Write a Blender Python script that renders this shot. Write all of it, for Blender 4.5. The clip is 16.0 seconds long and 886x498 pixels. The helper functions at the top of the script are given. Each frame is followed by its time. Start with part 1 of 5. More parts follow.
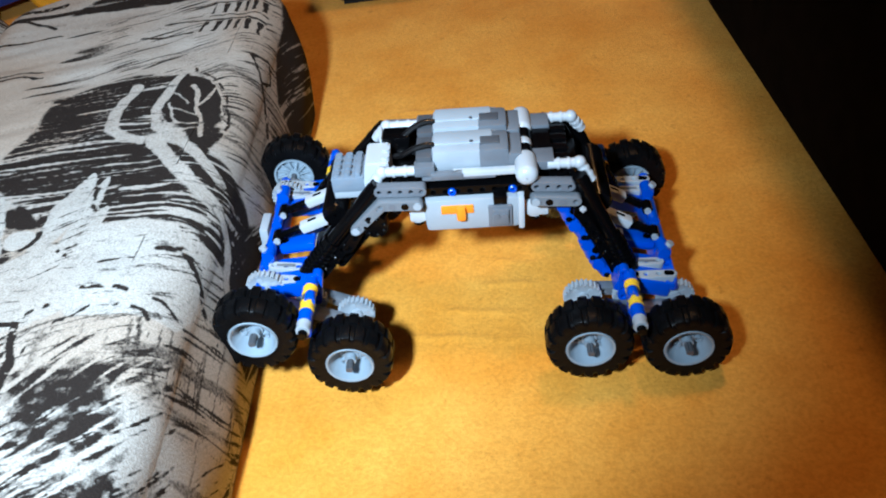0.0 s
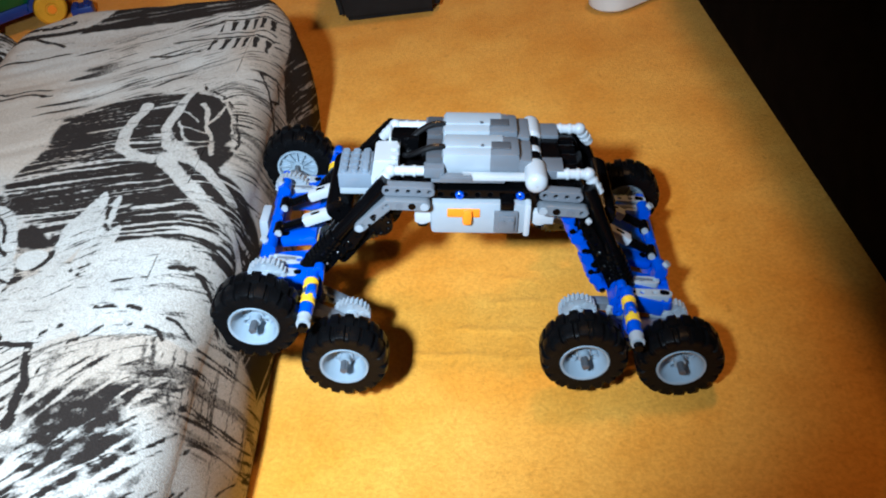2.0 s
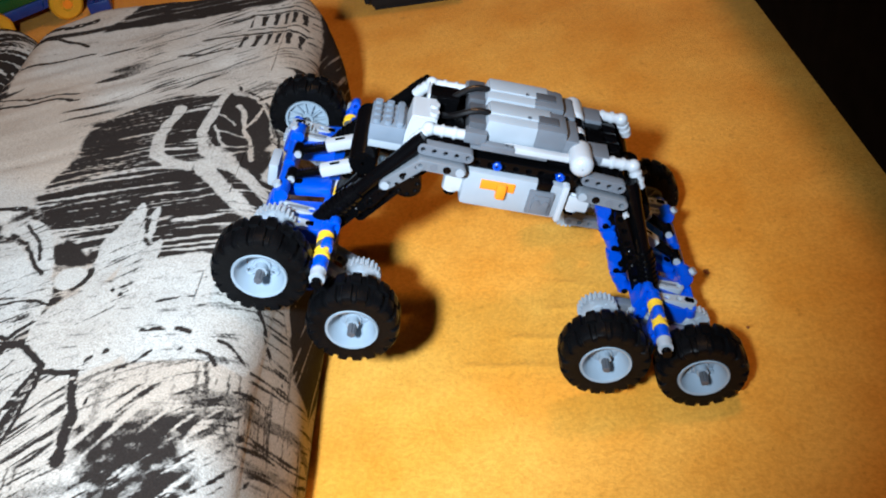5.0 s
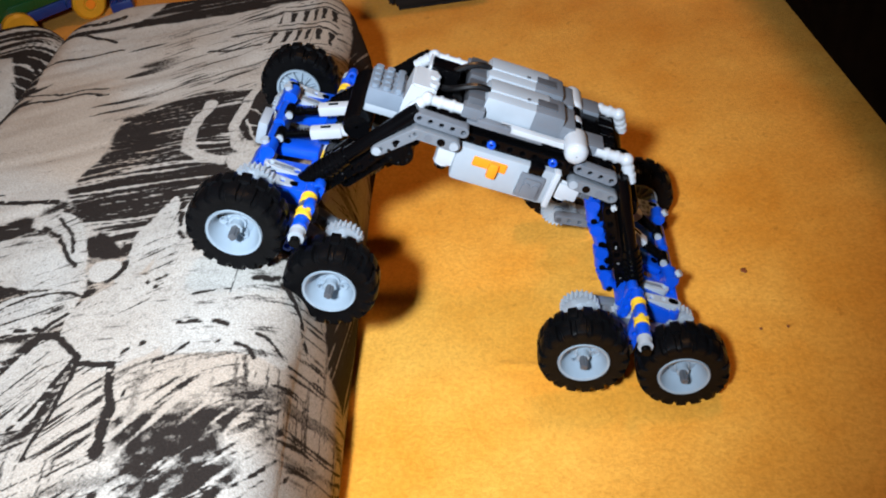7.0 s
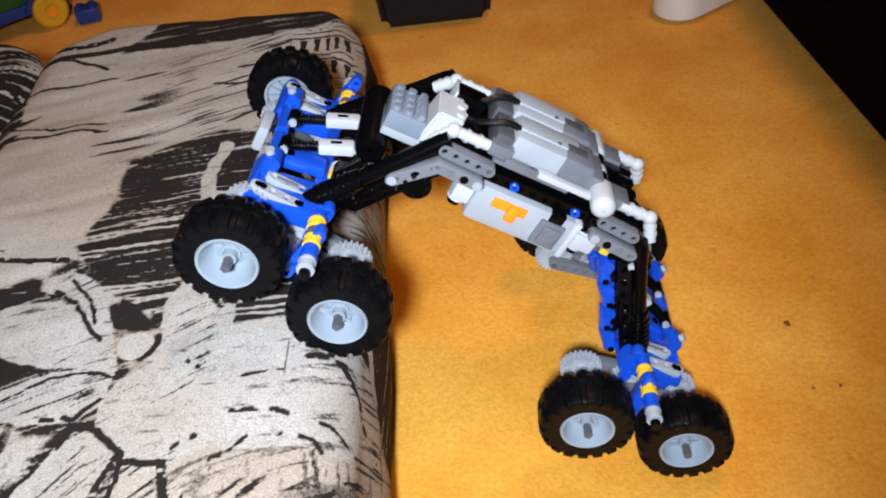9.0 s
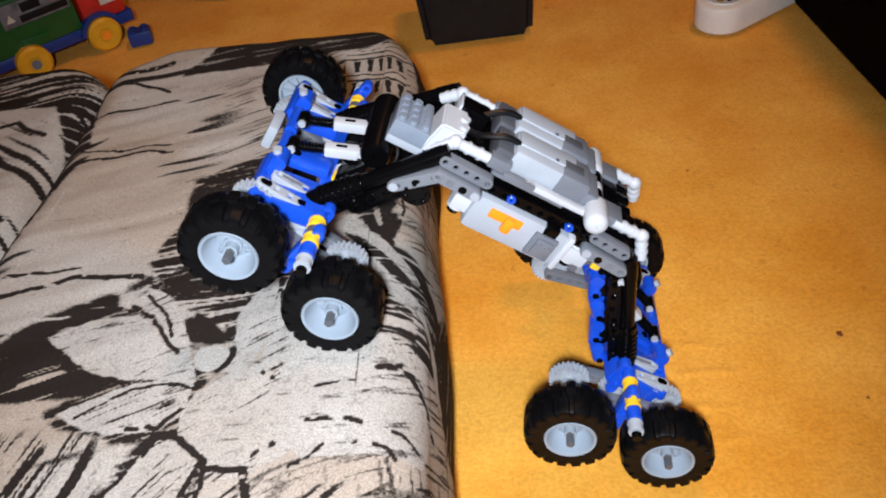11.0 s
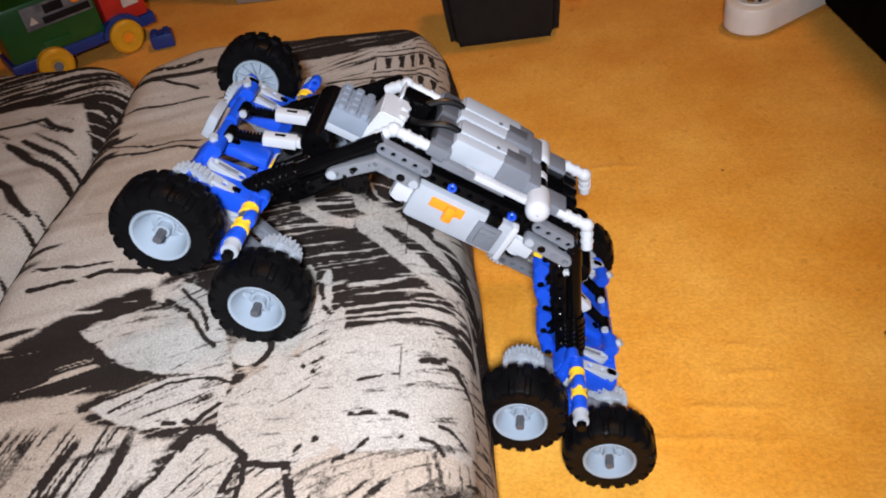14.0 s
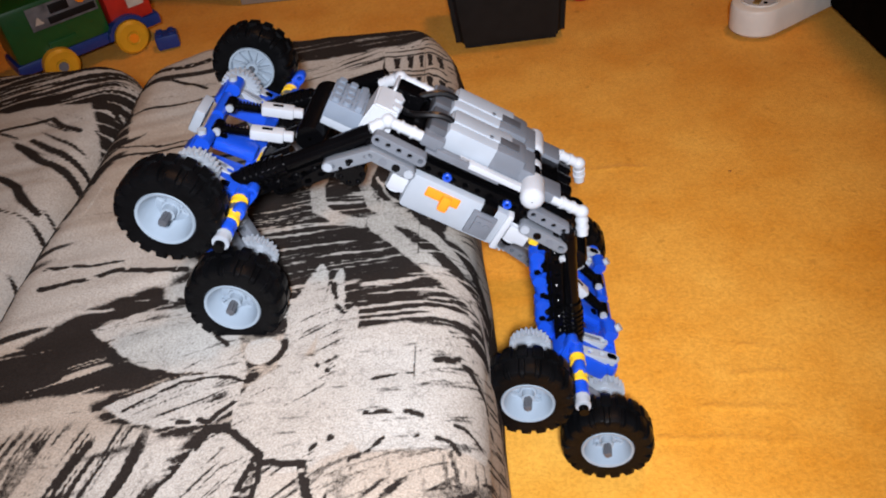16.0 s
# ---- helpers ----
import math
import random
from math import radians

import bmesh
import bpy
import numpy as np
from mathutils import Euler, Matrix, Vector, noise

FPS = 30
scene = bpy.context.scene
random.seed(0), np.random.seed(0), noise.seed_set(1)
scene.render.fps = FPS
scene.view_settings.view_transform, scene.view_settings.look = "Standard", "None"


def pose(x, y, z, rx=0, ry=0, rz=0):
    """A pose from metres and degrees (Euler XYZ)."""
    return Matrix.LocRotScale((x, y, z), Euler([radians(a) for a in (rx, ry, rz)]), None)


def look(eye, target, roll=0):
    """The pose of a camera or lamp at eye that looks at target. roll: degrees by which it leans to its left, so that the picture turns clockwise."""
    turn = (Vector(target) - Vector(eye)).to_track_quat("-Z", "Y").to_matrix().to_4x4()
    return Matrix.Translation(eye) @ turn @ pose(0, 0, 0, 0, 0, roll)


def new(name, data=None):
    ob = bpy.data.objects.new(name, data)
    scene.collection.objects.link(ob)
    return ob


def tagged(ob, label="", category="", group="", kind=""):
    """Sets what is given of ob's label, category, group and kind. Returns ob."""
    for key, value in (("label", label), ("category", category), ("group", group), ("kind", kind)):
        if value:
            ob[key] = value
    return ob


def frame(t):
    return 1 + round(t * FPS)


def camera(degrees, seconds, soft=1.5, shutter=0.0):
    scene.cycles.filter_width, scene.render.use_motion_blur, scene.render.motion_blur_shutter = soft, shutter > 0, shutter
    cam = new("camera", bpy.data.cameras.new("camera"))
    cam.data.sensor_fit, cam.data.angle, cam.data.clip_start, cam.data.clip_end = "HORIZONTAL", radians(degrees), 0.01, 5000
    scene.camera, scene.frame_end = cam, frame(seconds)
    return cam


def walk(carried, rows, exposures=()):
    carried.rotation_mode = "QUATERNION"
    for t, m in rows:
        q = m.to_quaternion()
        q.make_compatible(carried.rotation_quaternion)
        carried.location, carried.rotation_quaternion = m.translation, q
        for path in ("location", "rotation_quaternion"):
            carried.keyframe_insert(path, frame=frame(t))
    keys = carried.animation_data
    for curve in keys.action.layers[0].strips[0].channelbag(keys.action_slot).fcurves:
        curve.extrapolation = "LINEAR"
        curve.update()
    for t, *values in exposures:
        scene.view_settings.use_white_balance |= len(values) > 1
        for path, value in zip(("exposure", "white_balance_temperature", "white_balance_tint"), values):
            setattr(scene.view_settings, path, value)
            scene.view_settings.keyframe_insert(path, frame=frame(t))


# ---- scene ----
cam = camera(55.5, 16.0, soft=2.0)
# seconds, eye, and turn in degrees of the hand-held camera
PATH = [
    (0, 0.0904, -0.3933, 0.4732, 49.00, 7.72, 4.63),
    (0.5, 0.0880, -0.3926, 0.4769, 49.05, 7.58, 4.65),
    (1, 0.0891, -0.3954, 0.4780, 49.50, 7.59, 4.51),
    (1.5, 0.0822, -0.3944, 0.4779, 49.92, 7.22, 4.80),
    (2, 0.0807, -0.3928, 0.4810, 49.75, 7.47, 4.46),
    (2.5, 0.0804, -0.3864, 0.4846, 48.65, 7.03, 4.75),
    (3, 0.0500, -0.3599, 0.4625, 48.01, 7.56, 5.65),
    (3.5, 0.0522, -0.3598, 0.4671, 48.40, 8.03, 4.53),
    (4, 0.0475, -0.3588, 0.4734, 48.46, 8.17, 4.41),
    (4.2, 0.0501, -0.3596, 0.4797, 48.41, 8.31, 4.35),
    (6.3, 0.0303, -0.3571, 0.4770, 48.63, 8.85, 4.14),
    (6.5, 0.0311, -0.3593, 0.4733, 48.94, 8.85, 4.30),
    (7, 0.0225, -0.3603, 0.4705, 49.07, 8.76, 4.78),
    (7.5, 0.0045, -0.3476, 0.4828, 50.21, 8.48, 5.04),
    (8, -0.0389, -0.3241, 0.4846, 47.96, 6.23, 3.74),
    (8.5, -0.0561, -0.3052, 0.4891, 47.37, 4.69, 1.79),
    (9, -0.0584, -0.3055, 0.4940, 47.83, 5.73, 1.18),
    (9.5, -0.0629, -0.3166, 0.5024, 48.10, 6.21, 2.27),
    (10, -0.0614, -0.3189, 0.5114, 48.81, 6.93, 2.06),
    (10.2, -0.0644, -0.3188, 0.5133, 48.71, 7.11, 1.99),
    (12.3, -0.0914, -0.3174, 0.4999, 49.64, 7.58, 3.00),
    (12.5, -0.0945, -0.3173, 0.4990, 49.82, 7.75, 2.76),
    (13, -0.1010, -0.3196, 0.4843, 49.15, 7.56, 2.85),
    (13.5, -0.0988, -0.3191, 0.4901, 49.86, 7.54, 2.70),
    (14, -0.1021, -0.3174, 0.4921, 49.84, 7.52, 2.83),
    (14.5, -0.1095, -0.3167, 0.4950, 50.08, 7.40, 3.05),
    (15, -0.1072, -0.3185, 0.4916, 49.97, 7.47, 2.77),
    (15.5, -0.1088, -0.3189, 0.4910, 49.95, 7.42, 2.77),
    (16, -0.1114, -0.3192, 0.4921, 49.99, 7.36, 2.79),
]
walk(cam, [(t, pose(x, y, z, a, b, c)) for t, x, y, z, a, b, c in PATH], exposures=[(0, 0.05, 5380, 5), (4, 0.02, 5680, 8), (9, -0.22, 6400, 17), (14.5, -0.26, 6650, 22), (16, -0.26, 6650, 22)])

# the rover's body: seconds, place, turn in degrees
ROVER = [
    (0, 0.0224, 0.0983, 0.1415, 0.4, 3.2, 4.1),
    (0.5, 0.0223, 0.0996, 0.1430, 0.3, 3.8, 4.1),
    (1, 0.0226, 0.0986, 0.1470, 0.3, 5.1, 4.0),
    (1.5, 0.0223, 0.1009, 0.1488, 0.3, 6.1, 3.8),
    (2, 0.0226, 0.1015, 0.1526, 0.0, 7.8, 3.6),
    (2.5, 0.0236, 0.1029, 0.1558, -0.5, 9.9, 3.5),
    (3, 0.0207, 0.1081, 0.1554, -1.1, 12.5, 3.4),
    (3.5, 0.0210, 0.1082, 0.1599, -1.3, 13.9, 3.3),
    (4, 0.0198, 0.1091, 0.1640, -1.4, 15.9, 3.0),
    (4.5, 0.0178, 0.1099, 0.1675, -1.5, 17.9, 2.8),
    (5, 0.0123, 0.1123, 0.1699, -1.6, 19.5, 2.4),
    (5.5, 0.0068, 0.1147, 0.1723, -1.6, 21.2, 1.9),
    (6, 0.0013, 0.1171, 0.1748, -1.7, 22.8, 1.4),
    (6.5, -0.0050, 0.1180, 0.1760, -1.9, 24.5, 0.8),
    (7, -0.0140, 0.1189, 0.1770, -2.1, 25.4, 0.1),
    (7.5, -0.0204, 0.1194, 0.1796, -2.2, 26.7, -0.3),
    (8, -0.0274, 0.1212, 0.1839, -2.4, 28.2, -0.8),
    (8.5, -0.0325, 0.1210, 0.1882, -2.4, 29.5, -1.4),
    (9, -0.0373, 0.1206, 0.1918, -2.5, 31.6, -2.1),
    (9.5, -0.0421, 0.1221, 0.1929, -2.5, 33.3, -2.6),
    (10, -0.0499, 0.1202, 0.1957, -2.3, 34.6, -3.1),
    (10.5, -0.0617, 0.1209, 0.1957, -2.1, 34.8, -3.5),
    (11, -0.0735, 0.1217, 0.1957, -2.0, 34.9, -3.9),
    (11.5, -0.0853, 0.1224, 0.1957, -1.9, 35.1, -4.3),
    (12, -0.0972, 0.1232, 0.1957, -1.9, 35.2, -4.8),
    (12.5, -0.1099, 0.1249, 0.1939, -2.2, 35.7, -5.2),
    (13, -0.1215, 0.1248, 0.1955, -2.6, 34.9, -5.3),
    (13.5, -0.1299, 0.1258, 0.1964, -2.8, 34.4, -5.1),
    (14, -0.1368, 0.1284, 0.1978, -3.0, 34.0, -4.7),
    (14.5, -0.1415, 0.1311, 0.1984, -3.3, 33.6, -4.2),
    (15, -0.1446, 0.1335, 0.1998, -3.5, 33.2, -4.1),
    (15.5, -0.1468, 0.1350, 0.2001, -3.4, 32.8, -4.1),
    (16, -0.1487, 0.1366, 0.2008, -3.4, 32.5, -4.1),
]
# wheel rockers in the body's space: seconds, front pivot x z and tilt, rear pivot x z and tilt
ROCKERS = [
    (0, -0.1194, -0.0886, 26.4, 0.1099, -0.1003, 3.1),
    (0.5, -0.1202, -0.0887, 31.0, 0.1090, -0.1008, 3.1),
    (1, -0.1191, -0.0889, 32.8, 0.1086, -0.1012, 3.6),
    (1.5, -0.1185, -0.0893, 33.3, 0.1084, -0.1012, 2.8),
    (2, -0.1175, -0.0884, 33.5, 0.1083, -0.1018, 3.2),
    (2.5, -0.1172, -0.0894, 33.2, 0.1097, -0.1028, 1.2),
    (3, -0.1150, -0.0895, 31.4, 0.1087, -0.1002, 1.9),
    (3.5, -0.1151, -0.0884, 31.3, 0.1088, -0.1006, 2.3),
    (4, -0.1148, -0.0880, 31.4, 0.1098, -0.1011, 1.5),
    (4.5, -0.1153, -0.0882, 30.4, 0.1114, -0.1013, 0.3),
    (5, -0.1158, -0.0885, 29.3, 0.1128, -0.1014, -1.5),
    (5.5, -0.1162, -0.0888, 28.2, 0.1142, -0.1015, -3.2),
    (6, -0.1167, -0.0891, 27.2, 0.1155, -0.1016, -5.0),
    (6.5, -0.1166, -0.0904, 26.3, 0.1171, -0.1014, -7.2),
    (7, -0.1169, -0.0907, 22.6, 0.1181, -0.1015, -9.6),
    (7.5, -0.1170, -0.0900, 15.9, 0.1189, -0.1012, -11.1),
    (8, -0.1147, -0.0905, 9.5, 0.1205, -0.1028, -10.7),
    (8.5, -0.1141, -0.0891, 10.0, 0.1223, -0.1034, -10.3),
    (9, -0.1149, -0.0881, 10.7, 0.1232, -0.1033, -11.0),
    (9.5, -0.1158, -0.0886, 11.5, 0.1234, -0.1031, -11.6),
    (10, -0.1164, -0.0879, 11.5, 0.1241, -0.1025, -11.6),
    (10.5, -0.1165, -0.0880, 11.6, 0.1241, -0.1027, -12.9),
    (11, -0.1166, -0.0880, 11.8, 0.1241, -0.1028, -14.2),
    (11.5, -0.1167, -0.0881, 11.9, 0.1241, -0.1029, -15.5),
    (12, -0.1168, -0.0881, 12.0, 0.1241, -0.1031, -16.9),
    (12.5, -0.1173, -0.0892, 11.5, 0.1242, -0.1032, -18.2),
    (13, -0.1180, -0.0878, 11.9, 0.1231, -0.1038, -13.0),
    (13.5, -0.1182, -0.0881, 15.2, 0.1226, -0.1020, -6.4),
    (14, -0.1194, -0.0885, 19.9, 0.1217, -0.1011, 0.8),
    (14.5, -0.1214, -0.0879, 26.3, 0.1207, -0.1011, 5.1),
    (15, -0.1225, -0.0889, 33.0, 0.1216, -0.1013, 7.6),
    (15.5, -0.1236, -0.0887, 36.8, 0.1221, -0.1008, 9.4),
    (16, -0.1245, -0.0900, 40.6, 0.1228, -0.1004, 10.3),
]

# ---- light: an evening room, one cool key lamp above and a weak warm room light ----
world = bpy.data.worlds.new("room_dusk")
scene.world = world
world.use_nodes = True
world.node_tree.nodes["Background"].inputs[0].default_value = (1.0, 0.62, 0.32, 1)
world.node_tree.nodes["Background"].inputs[1].default_value = 0.018


def area(name, eye, target, size, watts, colour):
    data = bpy.data.lights.new(name, "AREA")
    data.shape, data.size, data.energy, data.color = "DISK", size, watts, colour
    ob = new(name, data)
    ob.matrix_world = look(eye, target)
    return ob


def torch(name, eye, target, watts, colour, cone, radius):
    data = bpy.data.lights.new(name, "SPOT")
    data.energy, data.color, data.spot_size, data.spot_blend, data.shadow_soft_size = watts, colour, radians(cone), 1.0, radius
    ob = new(name, data)
    ob.matrix_world = look(eye, target)
    return ob


torch("hand_lamp", (-0.09, -0.47, 0.62), (-0.195, 0.205, 0.03), 59, (0.84, 0.94, 1.0), 69, 0.030)
area("ceiling_lamp", (0.45, 0.55, 2.35), (-0.1, 0.3, 0.0), 0.30, 15, (1.0, 0.50, 0.18))


# ---- materials ----
def material(name, colour, rough=0.5, metal=0.0, spread=0.12, scale=60.0, bump=0.05, bump_scale=400.0, coat=0.0, gloss=0.5):
    """A surface with two scales of variation in colour and a fine relief."""
    m = bpy.data.materials.new(name)
    m.use_nodes = True
    n, l = m.node_tree.nodes, m.node_tree.links
    b = n["Principled BSDF"]
    b.inputs["Roughness"].default_value, b.inputs["Metallic"].default_value = rough, metal
    b.inputs["Coat Weight"].default_value, b.inputs["Specular IOR Level"].default_value = coat, gloss
    co = n.new("ShaderNodeTexCoord")
    big, fine = n.new("ShaderNodeTexNoise"), n.new("ShaderNodeTexNoise")
    big.inputs["Scale"].default_value, fine.inputs["Scale"].default_value = scale, bump_scale
    big.inputs["Detail"].default_value = 6
    l.new(co.outputs["Object"], big.inputs["Vector"]), l.new(co.outputs["Object"], fine.inputs["Vector"])
    ramp = n.new("ShaderNodeValToRGB")
    lo, hi = 1 - spread, 1 + spread
    ramp.color_ramp.elements[0].position, ramp.color_ramp.elements[1].position = 0.3, 0.7
    ramp.color_ramp.elements[0].color = (*[c * lo for c in colour], 1)
    ramp.color_ramp.elements[1].color = (*[min(1, c * hi) for c in colour], 1)
    l.new(big.outputs["Fac"], ramp.inputs["Fac"]), l.new(ramp.outputs["Color"], b.inputs["Base Color"])
    bp = n.new("ShaderNodeBump")
    bp.inputs["Strength"].default_value, bp.inputs["Distance"].default_value = bump, 0.001
    l.new(fine.outputs["Fac"], bp.inputs["Height"]), l.new(bp.outputs["Normal"], b.inputs["Normal"])
    return m


LIGHT = material("light_grey_plastic", (0.33, 0.37, 0.41), 0.32, spread=0.05)
WHITE = material("white_plastic", (0.46, 0.49, 0.52), 0.33, spread=0.04)
LINKGREY = material("grey_plastic", (0.155, 0.172, 0.192), 0.34, spread=0.07)
STUDGREY = material("blue_grey_gloss_plastic", (0.19, 0.23, 0.28), 0.18, spread=0.08)
MID = material("mid_grey_plastic", (0.135, 0.150, 0.172), 0.36, spread=0.08)
DARK = material("dark_grey_plastic", (0.075, 0.08, 0.09), 0.38, spread=0.1)
BLACK = material("black_plastic", (0.0016, 0.0016, 0.0019), 0.18, spread=0.2, gloss=0.14)
BLUE = material("blue_plastic", (0.005, 0.066, 0.52), 0.30, spread=0.08)
YELLOW = material("yellow_plastic", (0.78, 0.50, 0.02), 0.34, spread=0.05)
ORANGE = material("orange_plastic", (0.90, 0.26, 0.010), 0.38, spread=0.05)
RUBBER = material("black_rubber", (0.0026, 0.0027, 0.0031), 0.33, spread=0.35, scale=90, bump=0.2, bump_scale=900, gloss=0.10)
RIM = material("rim_plastic", (0.25, 0.31, 0.365), 0.26, spread=0.05)
CABLE = material("black_cable", (0.003, 0.003, 0.0035), 0.36)
GREEN = material("green_toy_plastic", (0.007, 0.085, 0.018), 0.35, spread=0.1)
RED = material("red_toy_plastic", (0.50, 0.022, 0.012), 0.4, spread=0.1)
TOYBLUE = material("blue_toy_plastic", (0.008, 0.035, 0.19), 0.35, spread=0.1)
TOYYELLOW = material("yellow_toy_plastic", (0.66, 0.33, 0.012), 0.4, spread=0.08)
BINBLACK = material("matt_black_plastic", (0.007, 0.007, 0.007), 0.55, spread=0.2, bump=0.15, gloss=0.2)
CREAM = material("cream_plastic", (0.72, 0.70, 0.64), 0.42, spread=0.05)
BRASS = material("dull_brass", (0.50, 0.34, 0.12), 0.35, metal=0.8)
WOOD = material("red_brown_wood", (0.20, 0.055, 0.016), 0.45, spread=0.4, scale=22, bump=0.1)
PALEWOOD = material("grey_board", (0.26, 0.22, 0.17), 0.6, spread=0.15, scale=25)
# dark cloth taken down to near black: the sofa's shade is in this colour
DIM = material("shaded_sofa_cloth", (0.0035, 0.0026, 0.0022), 0.95, spread=0.5, scale=40, bump=0.5, bump_scale=700, gloss=0.03)
LABELGREY = material("grey_printed_label", (0.13, 0.14, 0.15), 0.5, spread=0.5, scale=45)
PAPER = material("printed_paper", (0.55, 0.50, 0.42), 0.7, spread=0.2)
WALLPAINT = material("warm_wall_paint", (0.45, 0.33, 0.22), 0.9, spread=0.06, scale=3)
CEILPAINT = material("white_ceiling_paint", (0.75, 0.73, 0.70), 0.9, spread=0.03, scale=3)


def carpet_material():
    m = bpy.data.materials.new("orange_pile_carpet")
    m.use_nodes = True
    n, l = m.node_tree.nodes, m.node_tree.links
    b = n["Principled BSDF"]
    b.inputs["Roughness"].default_value = 0.95
    b.inputs["Specular IOR Level"].default_value = 0.1
    b.inputs["Sheen Weight"].default_value = 0.05
    co = n.new("ShaderNodeTexCoord")

    def noise_at(scale, detail, stretch=(1, 1, 1), rough=0.6):
        mp, t = n.new("ShaderNodeMapping"), n.new("ShaderNodeTexNoise")
        mp.inputs["Scale"].default_value = stretch
        t.inputs["Scale"].default_value, t.inputs["Detail"].default_value, t.inputs["Roughness"].default_value = scale, detail, rough
        l.new(co.outputs["Object"], mp.inputs["Vector"]), l.new(mp.outputs["Vector"], t.inputs["Vector"])
        return t.outputs["Fac"]

    worn, pile, rows, specks = noise_at(7, 6), noise_at(330, 5), noise_at(28, 4, (0.35, 1.5, 1)), noise_at(75, 3)
    ramp = n.new("ShaderNodeValToRGB")
    ramp.color_ramp.elements[0].position, ramp.color_ramp.elements[1].position = 0.32, 0.68
    ramp.color_ramp.elements[0].color, ramp.color_ramp.elements[1].color = (0.70, 0.275, 0.020, 1), (0.86, 0.44, 0.070, 1)
    l.new(worn, ramp.inputs["Fac"])
    grain = n.new("ShaderNodeValToRGB")
    grain.color_ramp.elements[0].position, grain.color_ramp.elements[1].position = 0.28, 0.62
    grain.color_ramp.elements[0].color, grain.color_ramp.elements[1].color = (0.80, 0.77, 0.70, 1), (1, 1, 1, 1)
    l.new(pile, grain.inputs["Fac"])
    mul = n.new("ShaderNodeMixRGB")
    mul.blend_type, mul.inputs[0].default_value = "MULTIPLY", 1.0
    l.new(ramp.outputs["Color"], mul.inputs[1]), l.new(grain.outputs["Color"], mul.inputs[2])
    dirt = n.new("ShaderNodeValToRGB")
    dirt.color_ramp.elements[0].position, dirt.color_ramp.elements[1].position = 0.24, 0.36
    dirt.color_ramp.elements[0].color, dirt.color_ramp.elements[1].color = (0.66, 0.6, 0.5, 1), (1, 1, 1, 1)
    l.new(specks, dirt.inputs["Fac"])
    mul2 = n.new("ShaderNodeMixRGB")
    mul2.blend_type, mul2.inputs[0].default_value = "MULTIPLY", 0.8
    l.new(mul.outputs["Color"], mul2.inputs[1]), l.new(dirt.outputs["Color"], mul2.inputs[2])
    l.new(mul2.outputs["Color"], b.inputs["Base Color"])
    add = n.new("ShaderNodeMath")
    add.operation = "MULTIPLY_ADD"
    add.inputs[1].default_value = 0.45
    l.new(rows, add.inputs[0]), l.new(pile, add.inputs[2])
    bp = n.new("ShaderNodeBump")
    bp.inputs["Strength"].default_value, bp.inputs["Distance"].default_value = 0.45, 0.0024
    l.new(add.outputs[0], bp.inputs["Height"]), l.new(bp.outputs["Normal"], b.inputs["Normal"])
    return m


def quilt_material():
    """Woven upholstery: two point fields of the mesh, ink and tint, print brush strokes on a cream ground."""
    m = bpy.data.materials.new("printed_upholstery")
    m.use_nodes = True
    n, l = m.node_tree.nodes, m.node_tree.links
    b = n["Principled BSDF"]
    b.inputs["Roughness"].default_value = 0.9
    b.inputs["Specular IOR Level"].default_value = 0.12
    ink, tint = n.new("ShaderNodeAttribute"), n.new("ShaderNodeAttribute")
    ink.attribute_name, tint.attribute_name = "ink", "tint"
    co, fine, weave = n.new("ShaderNodeTexCoord"), n.new("ShaderNodeTexNoise"), n.new("ShaderNodeTexNoise")
    fine.inputs["Scale"].default_value, fine.inputs["Detail"].default_value, fine.inputs["Roughness"].default_value = 430, 7, 0.75
    weave.inputs["Scale"].default_value, weave.inputs["Detail"].default_value = 900, 2
    l.new(co.outputs["Object"], fine.inputs["Vector"]), l.new(co.outputs["Object"], weave.inputs["Vector"])
    mad = n.new("ShaderNodeMath")
    mad.operation, mad.inputs[1].default_value = "MULTIPLY_ADD", 0.90
    l.new(fine.outputs["Fac"], mad.inputs[0]), l.new(ink.outputs["Fac"], mad.inputs[2])
    edge = n.new("ShaderNodeValToRGB")
    edge.color_ramp.elements[0].position, edge.color_ramp.elements[1].position = 0.62, 1.02
    l.new(mad.outputs[0], edge.inputs["Fac"])
    ground = n.new("ShaderNodeMixRGB")
    ground.inputs[1].default_value, ground.inputs[2].default_value = (0.43, 0.345, 0.262, 1), (0.52, 0.51, 0.47, 1)
    l.new(tint.outputs["Fac"], ground.inputs[0])
    mix = n.new("ShaderNodeMixRGB")
    mix.inputs[2].default_value = (0.024, 0.0185, 0.0155, 1)
    l.new(edge.outputs["Color"], mix.inputs[0]), l.new(ground.outputs["Color"], mix.inputs[1])
    grain = n.new("ShaderNodeValToRGB")
    grain.color_ramp.elements[0].position, grain.color_ramp.elements[1].position = 0.3, 0.7
    grain.color_ramp.elements[0].color, grain.color_ramp.elements[1].color = (0.60, 0.59, 0.58, 1), (1, 1, 1, 1)
    l.new(weave.outputs["Fac"], grain.inputs["Fac"])
    mul = n.new("ShaderNodeMixRGB")
    mul.blend_type, mul.inputs[0].default_value = "MULTIPLY", 1.0
    l.new(mix.outputs["Color"], mul.inputs[1]), l.new(grain.outputs["Color"], mul.inputs[2])
    l.new(mul.outputs["Color"], b.inputs["Base Color"])
    bp = n.new("ShaderNodeBump")
    bp.inputs["Strength"].default_value, bp.inputs["Distance"].default_value = 0.35, 0.0012
    l.new(weave.outputs["Fac"], bp.inputs["Height"]), l.new(bp.outputs["Normal"], b.inputs["Normal"])
    return m


